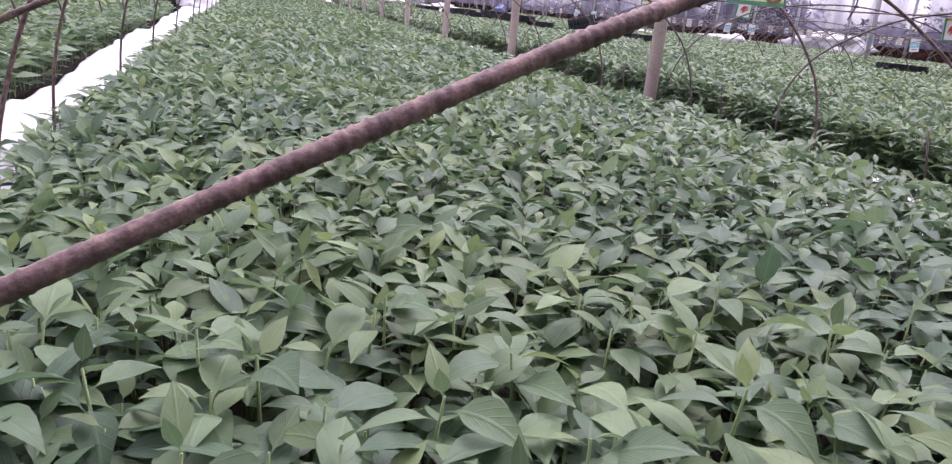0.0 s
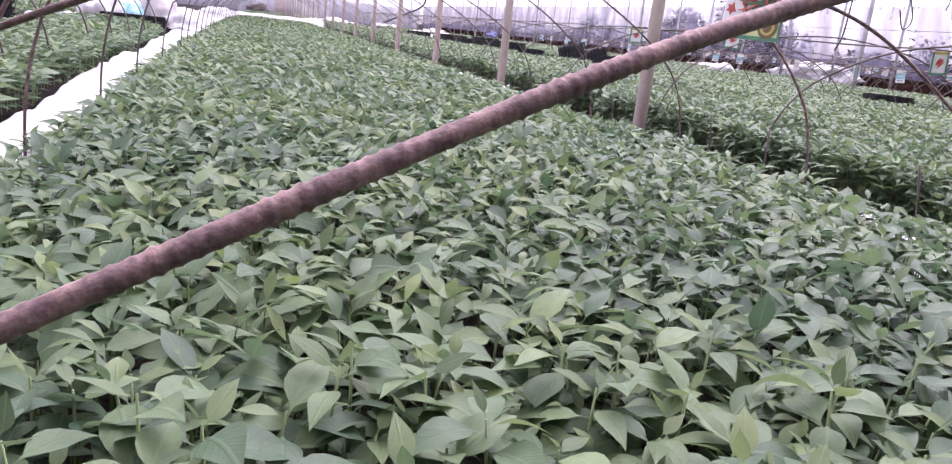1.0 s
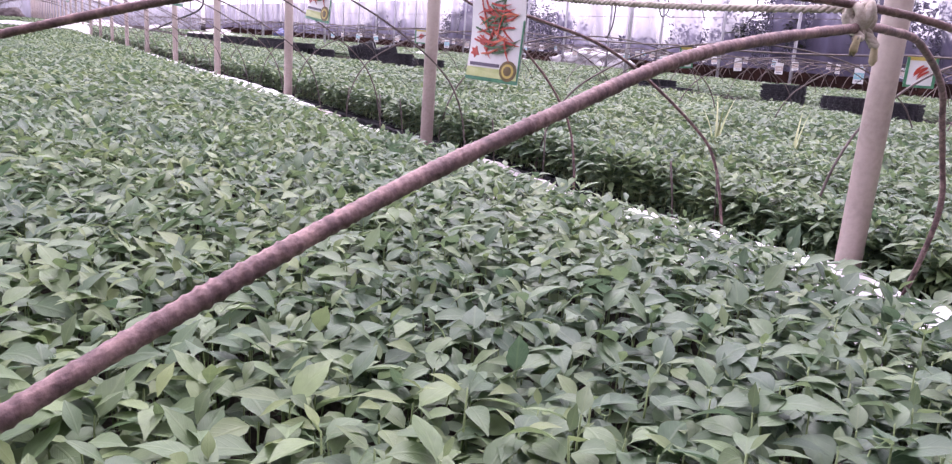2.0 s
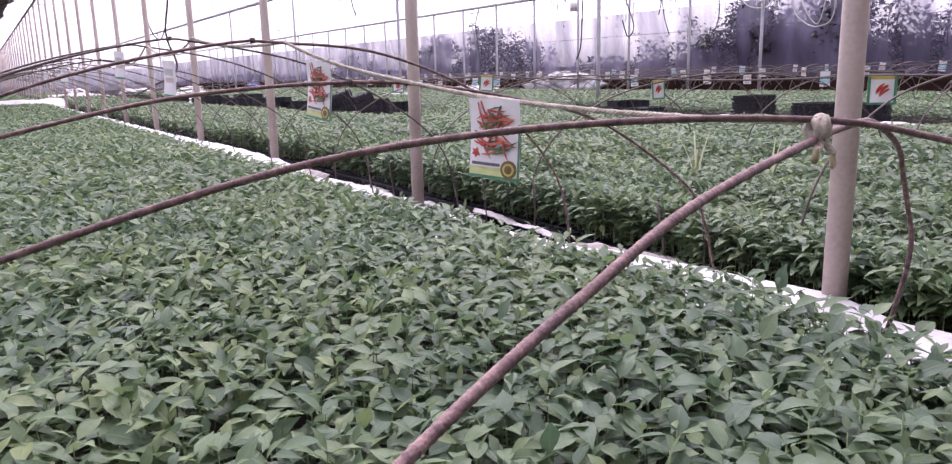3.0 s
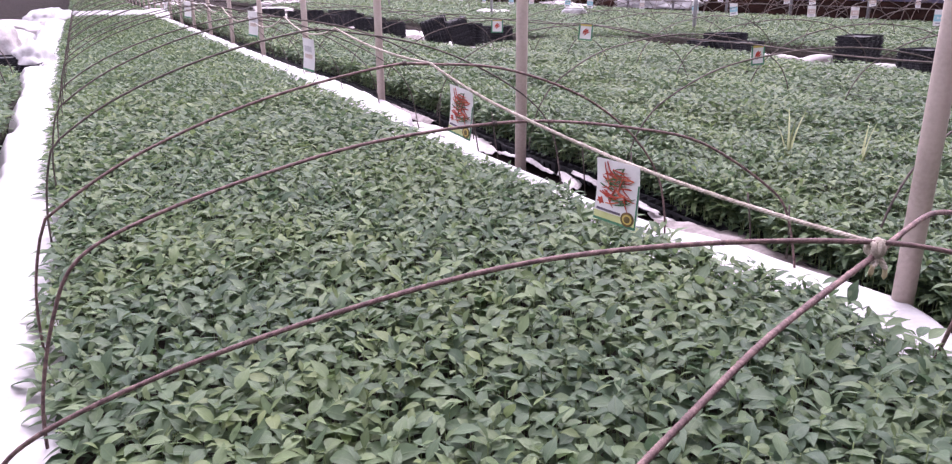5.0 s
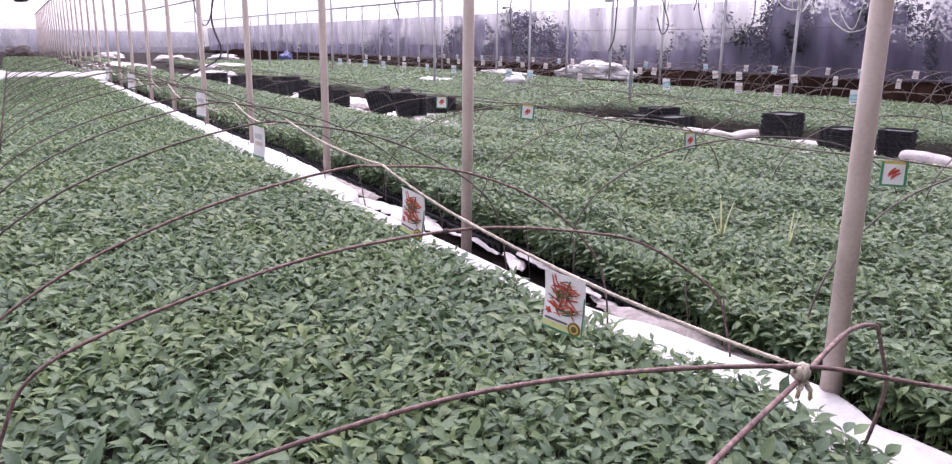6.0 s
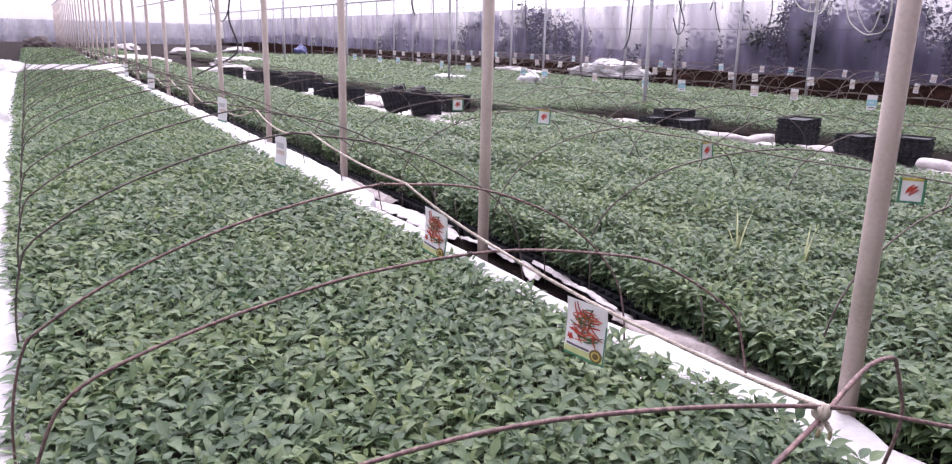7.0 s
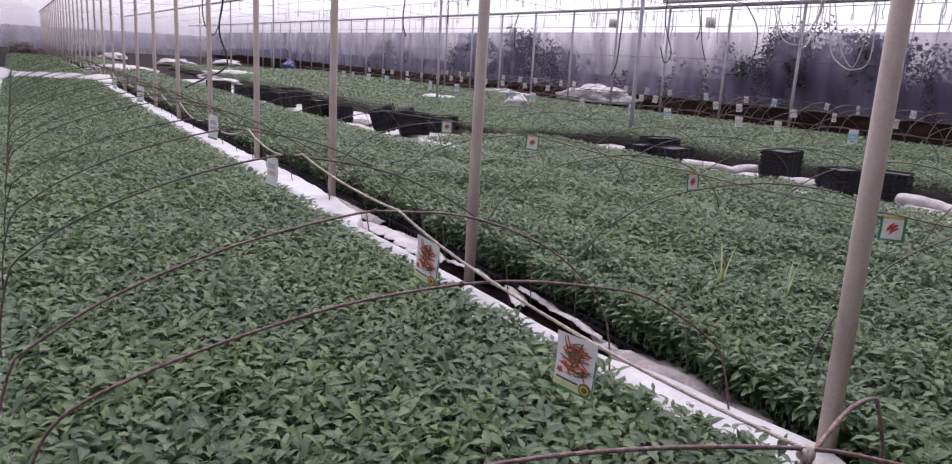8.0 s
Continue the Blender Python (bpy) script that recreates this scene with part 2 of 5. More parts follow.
def smooth_path(points, steps=6):
    """Catmull-Rom through the points."""
    p = [Vector(q) for q in points]
    p = [p[0] * 2 - p[1]] + p + [p[-1] * 2 - p[-2]]
    out = []
    for i in range(1, len(p) - 2):
        a, b, c, d = p[i - 1], p[i], p[i + 1], p[i + 2]
        for k in range(steps):
            t = k / steps
            out.append(0.5 * ((2 * b) + (c - a) * t + (2 * a - 5 * b + 4 * c - d) * t * t + (3 * b - a - 3 * c + d) * t ** 3))
    return out + [p[-2]]


def resample(path, step):
    path = np.array([tuple(p) for p in path])
    d = np.r_[0, np.cumsum(np.linalg.norm(np.diff(path, axis=0), axis=1))]
    n = max(2, int(d[-1] / step) + 1)
    s = np.linspace(0, d[-1], n)
    return [Vector([np.interp(x, d, path[:, k]) for k in range(3)]) for x in s]


def tube(bm, path, radius, sides=8, cap=True):
    """A round bar along a path; radius: a number or a function of the index."""
    rings, ref = [], None
    for i, p in enumerate(path):
        t = (path[min(i + 1, len(path) - 1)] - path[max(i - 1, 0)]).normalized()
        if ref is None:
            ref = t.orthogonal().normalized()
        ref = (ref - t * ref.dot(t)).normalized()
        side = t.cross(ref)
        r = radius(i) if callable(radius) else radius
        rings.append([bm.verts.new(p + (ref * math.cos(a) + side * math.sin(a)) * r) for a in (2 * math.pi * k / sides for k in range(sides))])
    for a, b in zip(rings, rings[1:]):
        for k in range(sides):
            bm.faces.new((a[k], a[(k + 1) % sides], b[(k + 1) % sides], b[k]))
    if cap:
        bm.faces.new(rings[0][::-1])
        bm.faces.new(rings[-1])
    return bm


def bar(path, radius, sides=8):
    return tube(bmesh.new(), [Vector(p) for p in path], radius, sides)


def box(bm, x0, y0, z0, x1, y1, z1, bevel=0.0):
    made = bmesh.ops.create_cube(bm, size=1)["verts"]
    bmesh.ops.scale(bm, vec=(x1 - x0, y1 - y0, z1 - z0), verts=made)
    bmesh.ops.translate(bm, vec=((x0 + x1) / 2, (y0 + y1) / 2, (z0 + z1) / 2), verts=made)
    if bevel:
        edges = list({e for v in made for e in v.link_edges})
        bmesh.ops.bevel(bm, geom=edges, offset=bevel, segments=2, affect="EDGES")
    return bm


def sheet_mesh(x0, x1, y0, y1, nx, ny, height, thick=0.004):
    """A cloth-like sheet with a thickness; height(x, y) gives its top."""
    bm = bmesh.new()
    xs, ys = np.linspace(0, 1, nx), np.linspace(y0, y1, ny)
    top = [[None] * nx for _ in ys]
    low = [[None] * nx for _ in ys]
    for j, y in enumerate(ys):
        a = x0(y) if callable(x0) else x0
        b = x1(y) if callable(x1) else x1
        for i, u in enumerate(xs):
            x = a + (b - a) * u
            z = height(x, y)
            top[j][i] = bm.verts.new((x, y, z))
            low[j][i] = bm.verts.new((x, y, z - thick))
    for j in range(ny - 1):
        for i in range(nx - 1):
            bm.faces.new((top[j][i], top[j][i + 1], top[j + 1][i + 1], top[j + 1][i]))
            bm.faces.new((low[j][i], low[j + 1][i], low[j + 1][i + 1], low[j][i + 1]))
    for j in range(ny - 1):
        bm.faces.new((top[j][0], top[j + 1][0], low[j + 1][0], low[j][0]))
        bm.faces.new((top[j][-1], low[j][-1], low[j + 1][-1], top[j + 1][-1]))
    for i in range(nx - 1):
        bm.faces.new((top[0][i], low[0][i], low[0][i + 1], top[0][i + 1]))
        bm.faces.new((top[-1][i], top[-1][i + 1], low[-1][i + 1], low[-1][i]))
    return bm


def wob(x, y, s=1.0, seed=0.0):
    return noise.noise(Vector((x * s + seed, y * s - seed, seed * 0.37)))


def raw_mesh(name, verts, tris, uv, mats, slots=None):
    me = bpy.data.meshes.new(name)
    me.vertices.add(len(verts))
    me.vertices.foreach_set("co", np.ascontiguousarray(verts, dtype=np.float32).ravel())
    me.loops.add(tris.size)
    me.loops.foreach_set("vertex_index", np.ascontiguousarray(tris, dtype=np.int32).ravel())
    me.polygons.add(len(tris))
    me.polygons.foreach_set("loop_start", np.arange(0, tris.size, 3, dtype=np.int32))
    me.polygons.foreach_set("use_smooth", np.ones(len(tris), dtype=bool))
    if slots is not None:
        me.polygons.foreach_set("material_index", slots.astype(np.int32))
    lay = me.uv_layers.new(name="leaf")
    lay.data.foreach_set("uv", np.ascontiguousarray(uv[tris.ravel()], dtype=np.float32).ravel())
    for m in mats:
        me.materials.append(m)
    me.update(calc_edges=True)
    return me


LEAF_S = {8: (np.array([0.14, 0.19, 0.28, 0.39, 0.51, 0.64, 0.77, 0.90]), np.array([0.045, 0.16, 0.66, 0.94, 1.0, 0.84, 0.55, 0.22])),
          5: (np.array([0.15, 0.29, 0.46, 0.65, 0.84]), np.array([0.05, 0.74, 1.0, 0.78, 0.29])),
          3: (np.array([0.27, 0.48, 0.75]), np.array([0.72, 1.0, 0.50])),
          2: (np.array([0.33, 0.68]), np.array([0.96, 0.66])),
          1: (np.array([0.42]), np.array([1.0]))}


def leaves(rng, base, turn, rise, droop, length, width, stations=3, fold=0.25):
    """Many leaves as arrays: base points, turn about z, rise at the stalk, droop along the leaf, all in radians."""
    n = len(base)
    s, w = LEAF_S[stations]
    s_all = np.r_[0.0, s, 1.0]
    pts = np.zeros((n, len(s_all), 3))
    cur = np.array(base, dtype=float)
    pts[:, 0] = cur
    out = np.stack([np.cos(turn), np.sin(turn)], 1)
    for k in range(1, len(s_all)):
        mid = (s_all[k] + s_all[k - 1]) / 2
        a = rise - droop * mid
        d = (s_all[k] - s_all[k - 1]) * length
        cur = cur + np.c_[out * (np.cos(a) * d)[:, None], np.sin(a) * d]
        pts[:, k] = cur
    roll = rng.normal(0, 0.25, n)
    phase, sway = rng.uniform(0, 6.28, (n, 2)), rng.uniform(0.02, 0.16, (n, 2))
    side = np.stack([-np.sin(turn) * np.cos(roll), np.cos(turn) * np.cos(roll), np.sin(roll)], 1)
    m = len(s)
    verts = np.zeros((n, 2 + 3 * m, 3))
    uv = np.zeros((2 + 3 * m, 2))
    verts[:, 0], verts[:, -1] = pts[:, 0], pts[:, -1]
    uv[0], uv[-1] = (0.5, 0), (0.5, 1)
    for k in range(m):
        half = (width * w[k] / 2)[:, None]
        lift = np.zeros((n, 3))
        lift[:, 2] = half[:, 0] * fold
        wave = np.sin(phase + 5.5 * s[k]) * sway * half
        c = pts[:, k + 1]
        for q, sg in ((0, -1), (2, 1)):
            v = c + side * half * sg + lift
            v[:, 2] += wave[:, 0 if q == 0 else 1]
            verts[:, 1 + 3 * k + q] = v
            uv[1 + 3 * k + q] = (0.5 + 0.5 * sg * w[k], s[k])
        verts[:, 2 + 3 * k] = c
        uv[2 + 3 * k] = (0.5, s[k])
    t = [(0, 2, 1), (0, 3, 2)]
    for k in range(m - 1):
        a, b = 1 + 3 * k, 4 + 3 * k
        for q in (0, 1):
            t += [(a + q, a + q + 1, b + q + 1), (a + q, b + q + 1, b + q)]
    e, z = 1 + 3 * (m - 1), 1 + 3 * m
    t += [(e, e + 1, z), (e + 1, e + 2, z)]
    t = np.array(t)
    nv = 2 + 3 * m
    tris = (t[None] + (np.arange(n) * nv)[:, None, None]).reshape(-1, 3)
    return verts.reshape(-1, 3), tris, np.tile(uv, (n, 1))


def stems(rng, foot, top, r):
    """Thin three-sided stalks from foot to top."""
    n = len(foot)
    v = np.zeros((n, 6, 3))
    for k in range(3):
        a = 2 * math.pi * k / 3
        off = np.array([math.cos(a), math.sin(a), 0]) * r
        v[:, k], v[:, 3 + k] = foot + off, top + off * 0.7
    t = np.array([(0, 1, 4), (0, 4, 3), (1, 2, 5), (1, 5, 4), (2, 0, 3), (2, 3, 5)])
    tris = (t[None] + (np.arange(n) * 6)[:, None, None]).reshape(-1, 3)
    return v.reshape(-1, 3), tris, np.full((n * 6, 2), 0.5)


def seedling_arrays(rng, xy, ground, tall, count=8, size=1.0, stations=3, low=0.5, flat=1.0, face=None):
    """Seedlings at the places xy: small raised leaves at the tip, larger ones that arch over further down, each on a short stalk."""
    n = len(xy)
    foot = np.c_[xy, np.full(n, ground)]
    top = foot + np.c_[rng.normal(0, 0.009, (n, 2)), tall]
    first = rng.uniform(0, 2 * math.pi, n)
    near = stations > 2
    V, T, U, S, at = [], [], [], [], 0
    for i in range(count):
        f = i / (count - 1)
        h = low + (0.97 - low) * f ** 0.55
        base = foot + (top - foot) * h
        turn = first + i * 2.399 + rng.normal(0, 0.28, n) if face is None else face + rng.normal(0, 1.1, n)
        young = near and f > 0.99
        big = 0.5 if young else (1.0 - 0.22 * f ** 4) * (0.80 + 0.20 * min(1, 2.5 * f))
        length = size * 0.060 * big * rng.uniform(0.78, 1.18, n)
        rise = 0.36 + (0.45 if young else 0.2 * f ** 3) + rng.normal(0, 0.24, n)
        droop = (0.85 - 0.25 * f + rng.normal(0, 0.3, n)) * flat
        rise = rise * (0.25 + 0.75 * flat)
        v, t, u = leaves(rng, base, turn, rise, droop, length, length * rng.uniform(0.35, 0.45, n) * (1 if near else 1.12), stations if not young else min(stations, 3), 0.3)
        V.append(v), T.append(t + at), U.append(u), S.append(np.where(np.repeat(rng.random(n), len(t) // n) < (0.85 if f > 0.99 else 0.22 * f ** 2), 2, 0))
        at += len(v)
    if stations > 1 or low < 0.3:
        v, t, u = stems(rng, foot, foot + (top - foot) * 0.93, 0.0015)
        V.append(v), T.append(t + at), U.append(u), S.append(np.ones(len(t)))
    return np.concatenate(V), np.concatenate(T), np.concatenate(U), np.concatenate(S)


def planting(rng, x0, x1, y0, y1, pitch, skip=None):
    xs = np.arange(x0 + pitch / 2, x1, pitch)
    ys = np.arange(y0 + pitch / 2, y1, pitch)
    g = np.stack(np.meshgrid(xs, ys), -1).reshape(-1, 2)
    g = g + rng.normal(0, pitch * 0.16, g.shape)
    if skip is not None:
        g = g[~skip(g)]
    return g


def tall_at(rng, xy, mean, amp=0.02):
    hills = np.array([wob(x, y, 1.7, 3.1) for x, y in xy])
    edge = np.minimum(xy[:, 0] - xy[:, 0].min(), xy[:, 0].max() - xy[:, 0])
    floor = np.where(xy[:, 0] < -1.7, 0.6, np.where(xy[:, 0] < 0, 0.95, 0.8))
    return mean * rng.uniform(0.86, 1.1, len(xy)) * (floor + (1 - floor) * np.clip(edge / 0.22, 0, 1)) + hills * amp


# ---- ground, beds and sheets ----
GROUND = -0.10
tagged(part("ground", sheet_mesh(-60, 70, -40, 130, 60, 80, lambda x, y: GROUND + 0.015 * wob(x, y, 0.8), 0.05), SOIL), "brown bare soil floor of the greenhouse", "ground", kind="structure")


def bed_slab(name, x0, x1, y0, y1, label):
    bm = sheet_mesh(x0, x1, y0, y1, 10, max(8, int((y1 - y0) / 0.6)), lambda x, y: -0.012 + 0.006 * wob(x, y, 3), 0.075)
    return tagged(part(name, bm, PEAT), label, "seedling bed", kind="structure")


bed_slab("bed_one", -2.08, -0.24, -2.5, 18.6, "dark peat in sunken trays under the seedlings")
bed_slab("bed_one_end", -1.98, -0.33, 19.8, 40, "dark peat in sunken trays under the far seedlings")
bed_slab("bed_two", 0.31, 2.2, -2.5, 5.6, "dark peat in trays of the second bed")
bed_slab("bed_two_end", 0.31, 1.78, 5.6, 40, "dark peat in trays of the second bed further on")
bed_slab("bed_three", 2.3, 4.3, -2.5, 7.0, "dark peat in trays of the third bed")
bed_slab("bed_six", 3.75, 5.7, 7.6, 34, "dark peat in trays of a bed beyond the stacked trays")
bed_slab("bed_four", 5.75, 7.7, -1.0, 34, "dark peat in trays of the fourth bed")
bed_slab("bed_five", 7.9, 10.6, -1.0, 34, "dark peat in trays of the fifth bed")
bed_slab("bed_left", -3.35, -2.35, -2.5, 7.4, "dark peat in trays of the bed across the path")

MARGIN_Y, MARGIN_X = [-1.5, -0.45, -0.3, -0.15, 0.0, 0.13, 0.25, 0.4, 0.55, 0.7, 1.3, 40], [-0.42, -0.37, -0.325, -0.265, -0.245, -0.27, -0.295, -0.315, -0.325, -0.33, -0.34, -0.35]


def bed_margin(y):
    """Where the first bed's seedlings end."""
    return float(np.interp(y, MARGIN_Y, MARGIN_X))


def sheet_edge(y):
    return float(np.interp(y, [-1, -0.33, -0.2, -0.14, 0.0, 0.13, 0.3, 0.45, 0.58, 0.69, 0.8, 0.95, 1.9, 2.4, 3.05, 3.3, 4.4, 5.1, 7, 40],
                           [-0.06, -0.045, -0.06, -0.03, 0.02, 0.01, -0.03, -0.035, -0.05, -0.085, -0.125, -0.142, -0.14, -0.15, -0.165, -0.02, 0.05, 0.06, 0.0, 0.0])) + 0.006 * wob(0, y, 3.3, 5)


def sheet_height(x, y):
    """Rises from the seedlings to a taut ridge and folds down into the trench."""
    edge = sheet_edge(y)
    rise = min(1, max(0, (x + 0.30) / 0.13))
    rumple = min(1, max(0, (y - 2.2) / 1.2))
    return -0.005 + 0.05 * rise * rise * (3 - 2 * rise) + (0.004 + 0.008 * rumple) * wob(x, y, 4) + (0.003 + 0.006 * rumple) * wob(x, y, 11, 2) - 0.13 * max(0, 0.022 - (edge - x)) / 0.022


tagged(part("plastic_sheet", sheet_mesh(lambda y: bed_margin(y) - 0.03, sheet_edge, -2.5, 34, 26, 520, sheet_height, 0.004), SHEET),
       "white plastic sheet lining the edge of the bed", "plastic sheet")


def path_edge(y):
    return float(np.interp(y, [-2, 0.6, 1.2, 2, 3.9, 5.2, 7, 10, 26], [-2.12, -2.16, -2.22, -2.25, -2.34, -2.34, -2.44, -2.56, -2.66])) + 0.07 * wob(0, y, 1.1, 8) + 0.03 * wob(0, y, 3.1, 4)


def path_height(x, y):
    u = (x + 1.93) / (path_edge(y) + 1.93)
    rim = math.exp(-((u - 0.72) / 0.25) ** 2) * (0.022 + 0.035 * wob(0.5, y, 1.3, 6))
    return 0.03 + rim - 0.09 * max(0, u - 0.85) / 0.15 + 0.02 * wob(x, y, 4.5, 1) + 0.008 * wob(x, y, 13, 2)


tagged(part("plastic_sheet", sheet_mesh(path_edge, -1.96, -2.5, 26, 26, 420,
       path_height, 0.004), SHEET),
       "rumpled white plastic sheet over the path beside the bed", "plastic sheet")
tagged(part("plastic_sheet", sheet_mesh(-1.98, 0.05, 18.55, 19.85, 20, 14, lambda x, y: 0.24 + 0.05 * wob(x, y, 2.2, 3) - 0.3 * abs(y - 19.2), 0.004), SHEET),
       "white plastic sheet across the end of the bed", "plastic sheet")
tagged(part("plastic_sheet", sheet_mesh(4.35, 5.7, 0.5, 7.6, 16, 60, lambda x, y: -0.06 + 0.035 * wob(x, y, 1.8, 6), 0.004), DIRTY),
       "dusty white plastic sheet over the path between beds", "plastic sheet")
tagged(part("plastic_sheet", sheet_mesh(lambda y: 1.8, lambda y: 2.26 if y < 7.2 else 3.75, 5.7, 24, 22, 120, lambda x, y: -0.05 + 0.035 * wob(x, y, 1.8, 2), 0.004), DIRTY),
       "torn dusty plastic sheet under the stacked trays", "plastic sheet")


# ---- seedlings ----
rng = np.random.default_rng(7)
NEAR = (-1.78, -0.52, -0.68, -0.36)


def field(name, patches, label):
    V, T, U, S, at = [], [], [], [], 0
    for xy, ground, tall, count, size, stations, low, flat, face in patches:
        v, t, u, s = seedling_arrays(rng, xy, ground, tall, count, size, stations, low, flat, face)
        V.append(v), T.append(t + at), U.append(u), S.append(s)
        at += len(v)
    ob = new(name, raw_mesh(name, np.concatenate(V), np.concatenate(T), np.concatenate(U), [LEAF, STEM, YOUNG], np.concatenate(S)))
    return tagged(ob, label, "seedlings", kind="stuff")


def inside(g, b):
    return (g[:, 0] > b[0]) & (g[:, 0] < b[1]) & (g[:, 1] > b[2]) & (g[:, 1] < b[3])


def patch(x0, x1, y0, y1, pitch, tall, count, size, stations, skip=None, amp=0.02, low=0.5, flat=1.0, face=None):
    xy = planting(rng, x0, x1, y0, y1, pitch, skip)
    return xy, -0.01, tall_at(rng, xy, tall, amp), count, size, stations, low, flat, face


def past_edge(g):
    """Beyond the uneven margin of the first bed."""
    lim = np.interp(g[:, 1], MARGIN_Y, MARGIN_X)
    return g[:, 0] > lim - 0.012 + 0.018 * np.sin(g[:, 1] * 13) + 0.014 * np.sin(g[:, 1] * 37)


def not_margin(g):
    """Off the outer hand's breadth of the first bed."""
    lim = np.interp(g[:, 1], MARGIN_Y, MARGIN_X)
    return past_edge(g) | (g[:, 0] < lim - 0.17)


def gap_edge(g):
    return g[:, 0] < np.interp(g[:, 1], [-0.3, 0.0, 0.35, 0.85, 1.15, 3, 6], [0.03, 0.055, 0.10, 0.14, 0.19, 0.24, 0.24]) + 0.02 * np.sin(g[:, 1] * 11)


def bed_two_edge(g):
    """The second bed narrows where the path with the stacked trays begins."""
    return g[:, 0] > np.interp(g[:, 1], [5.0, 5.6, 6.2], [2.2, 1.95, 1.78])


def seedling(seed):
    """One seedling as a thing: stalk and leaves."""
    r = np.random.default_rng(seed)
    e = new("pepper_seedling")
    tall = 0.135 * r.uniform(0.88, 1.1)
    lean = r.normal(0, 0.007, 2)
    st = part("stem", bar([(0, 0, -0.01), (lean[0] * 0.4, lean[1] * 0.4, tall * 0.5), (lean[0] * 0.9, lean[1] * 0.9, tall * 0.905)], lambda i: (0.0019, 0.0016, 0.0009)[i], 6), STEM, e)
    first = r.uniform(0, 6.28)
    for i in range(8):
        f = i / 7
        h = 0.38 + 0.535 * f ** 0.42
        young = i > 5
        big = (0.62, 0.40)[i - 6] if young else 0.82 + 0.18 * min(1, 2.2 * f)
        turn = np.array([first + i * 2.399 + r.normal(0, 0.22)])
        ln = 0.063 * big * r.uniform(0.84, 1.16)
        at = np.array([[lean[0] * h, lean[1] * h, tall * h * 0.99]])
        rise, droop = (0.62 + 0.2 * (i - 6) if young else 0.42) + r.normal(0, 0.22), (0.5 if young else 1.1 - 0.3 * f) + r.normal(0, 0.28)
        v, t, u = leaves(r, at, turn, np.array([rise]), np.array([droop]), np.array([ln]), np.array([ln * r.uniform(0.36, 0.45)]), 8, 0.24 + r.normal(0, 0.1))
        lf = new("leaf", raw_mesh("leaf", v, t, u, [YOUNG if young else LEAF]))
        lf.parent = e
    return tagged(e, "young green pepper seedling with pointed leaves", "seedling", "pepper seedlings at the near end")


kinds = [seedling(100 + k) for k in range(14)]
near_xy = planting(rng, NEAR[0], NEAR[1], NEAR[2], NEAR[3], 0.038)
for k, (x, y) in enumerate(near_xy):
    m = pose(x, y, 0, 0, 0, rng.uniform(0, 360)) @ Matrix.Diagonal((1, 1, rng.uniform(0.86, 1.1), 1))
    if k < 14:
        kinds[k].matrix_basis = m
    else:
        copy_thing(kinds[k % 14], m)

field("pepper_seedlings", [patch(-1.96, -0.12, -0.78, 0.35, 0.041, 0.135, 7, 1.13, 5, lambda g: inside(g, NEAR) | past_edge(g), low=0.35),
                           patch(-2.0, -0.12, 0.35, 2.2, 0.041, 0.135, 6, 1.14, 3, past_edge, low=0.45),
                           patch(-0.62, -0.12, -0.62, 2.4, 0.050, 0.118, 8, 1.08, 3, not_margin, amp=0.01, low=0.1),
                           patch(-2.05, -0.16, 2.2, 5, 0.043, 0.135, 6, 1.12, 2, past_edge, flat=0.85),
                           patch(-2.08, -0.16, 5, 9, 0.047, 0.137, 6, 1.12, 1, past_edge, low=0.5, flat=0.95),
                           patch(-2.12, -0.16, 9, 18.6, 0.056, 0.14, 5, 1.2, 1, past_edge, low=0.5, flat=0.95),
                           patch(-2.12, -0.3, 19.8, 40, 0.11, 0.15, 6, 1.9, 1, low=0.5, flat=0.9)],
      "dense green pepper seedlings filling the long bed")
field("pepper_seedlings", [patch(0.02, 0.27, -0.9, 4, 0.036, 0.125, 9, 1.1, 3, gap_edge, amp=0.01, low=0.12, face=math.pi),
                           patch(0.02, 0.37, -0.9, 3, 0.038, 0.178, 10, 1.02, 3, gap_edge, low=0.08),
                           patch(0.1, 0.37, 3, 6, 0.042, 0.178, 10, 1.05, 2, gap_edge, low=0.08),
                           patch(0.34, 0.9, -0.9, 4, 0.040, 0.19, 6, 0.98, 3, amp=0.04),
                           patch(0.9, 2.2, -0.5, 4, 0.042, 0.19, 6, 0.98, 2, amp=0.05, flat=0.85),
                           patch(0.3, 2.2, 4, 6.4, 0.044, 0.19, 6, 1.05, 1, bed_two_edge, amp=0.05, flat=0.6),
                           patch(0.3, 1.8, 6.4, 10, 0.047, 0.18, 6, 1.05, 1, amp=0.04, flat=0.6),
                           patch(0.19, 0.33, 6, 30, 0.08, 0.18, 9, 1.4, 1, low=0.1),
                           patch(0.26, 1.76, 10, 18, 0.065, 0.18, 5, 1.3, 1, low=0.55, flat=0.3),
                           patch(0.26, 1.76, 18, 40, 0.12, 0.18, 5, 2.1, 1, low=0.6, flat=0.3)],
      "tall green pepper seedlings in black trays of the next bed")
field("pepper_seedlings", [patch(2.28, 4.1, 0.2, 7.1, 0.043, 0.165, 5, 1.0, 1, amp=0.05, flat=0.55)], "green pepper seedlings in a middle bed")
field("pepper_seedlings", [patch(3.9, 5.65, 7.6, 14, 0.05, 0.17, 5, 1.05, 1, amp=0.04, low=0.4, flat=0.4), patch(3.75, 5.65, 14, 34, 0.10, 0.17, 5, 1.9, 1, flat=0.3)], "green pepper seedlings beyond the stacked trays")
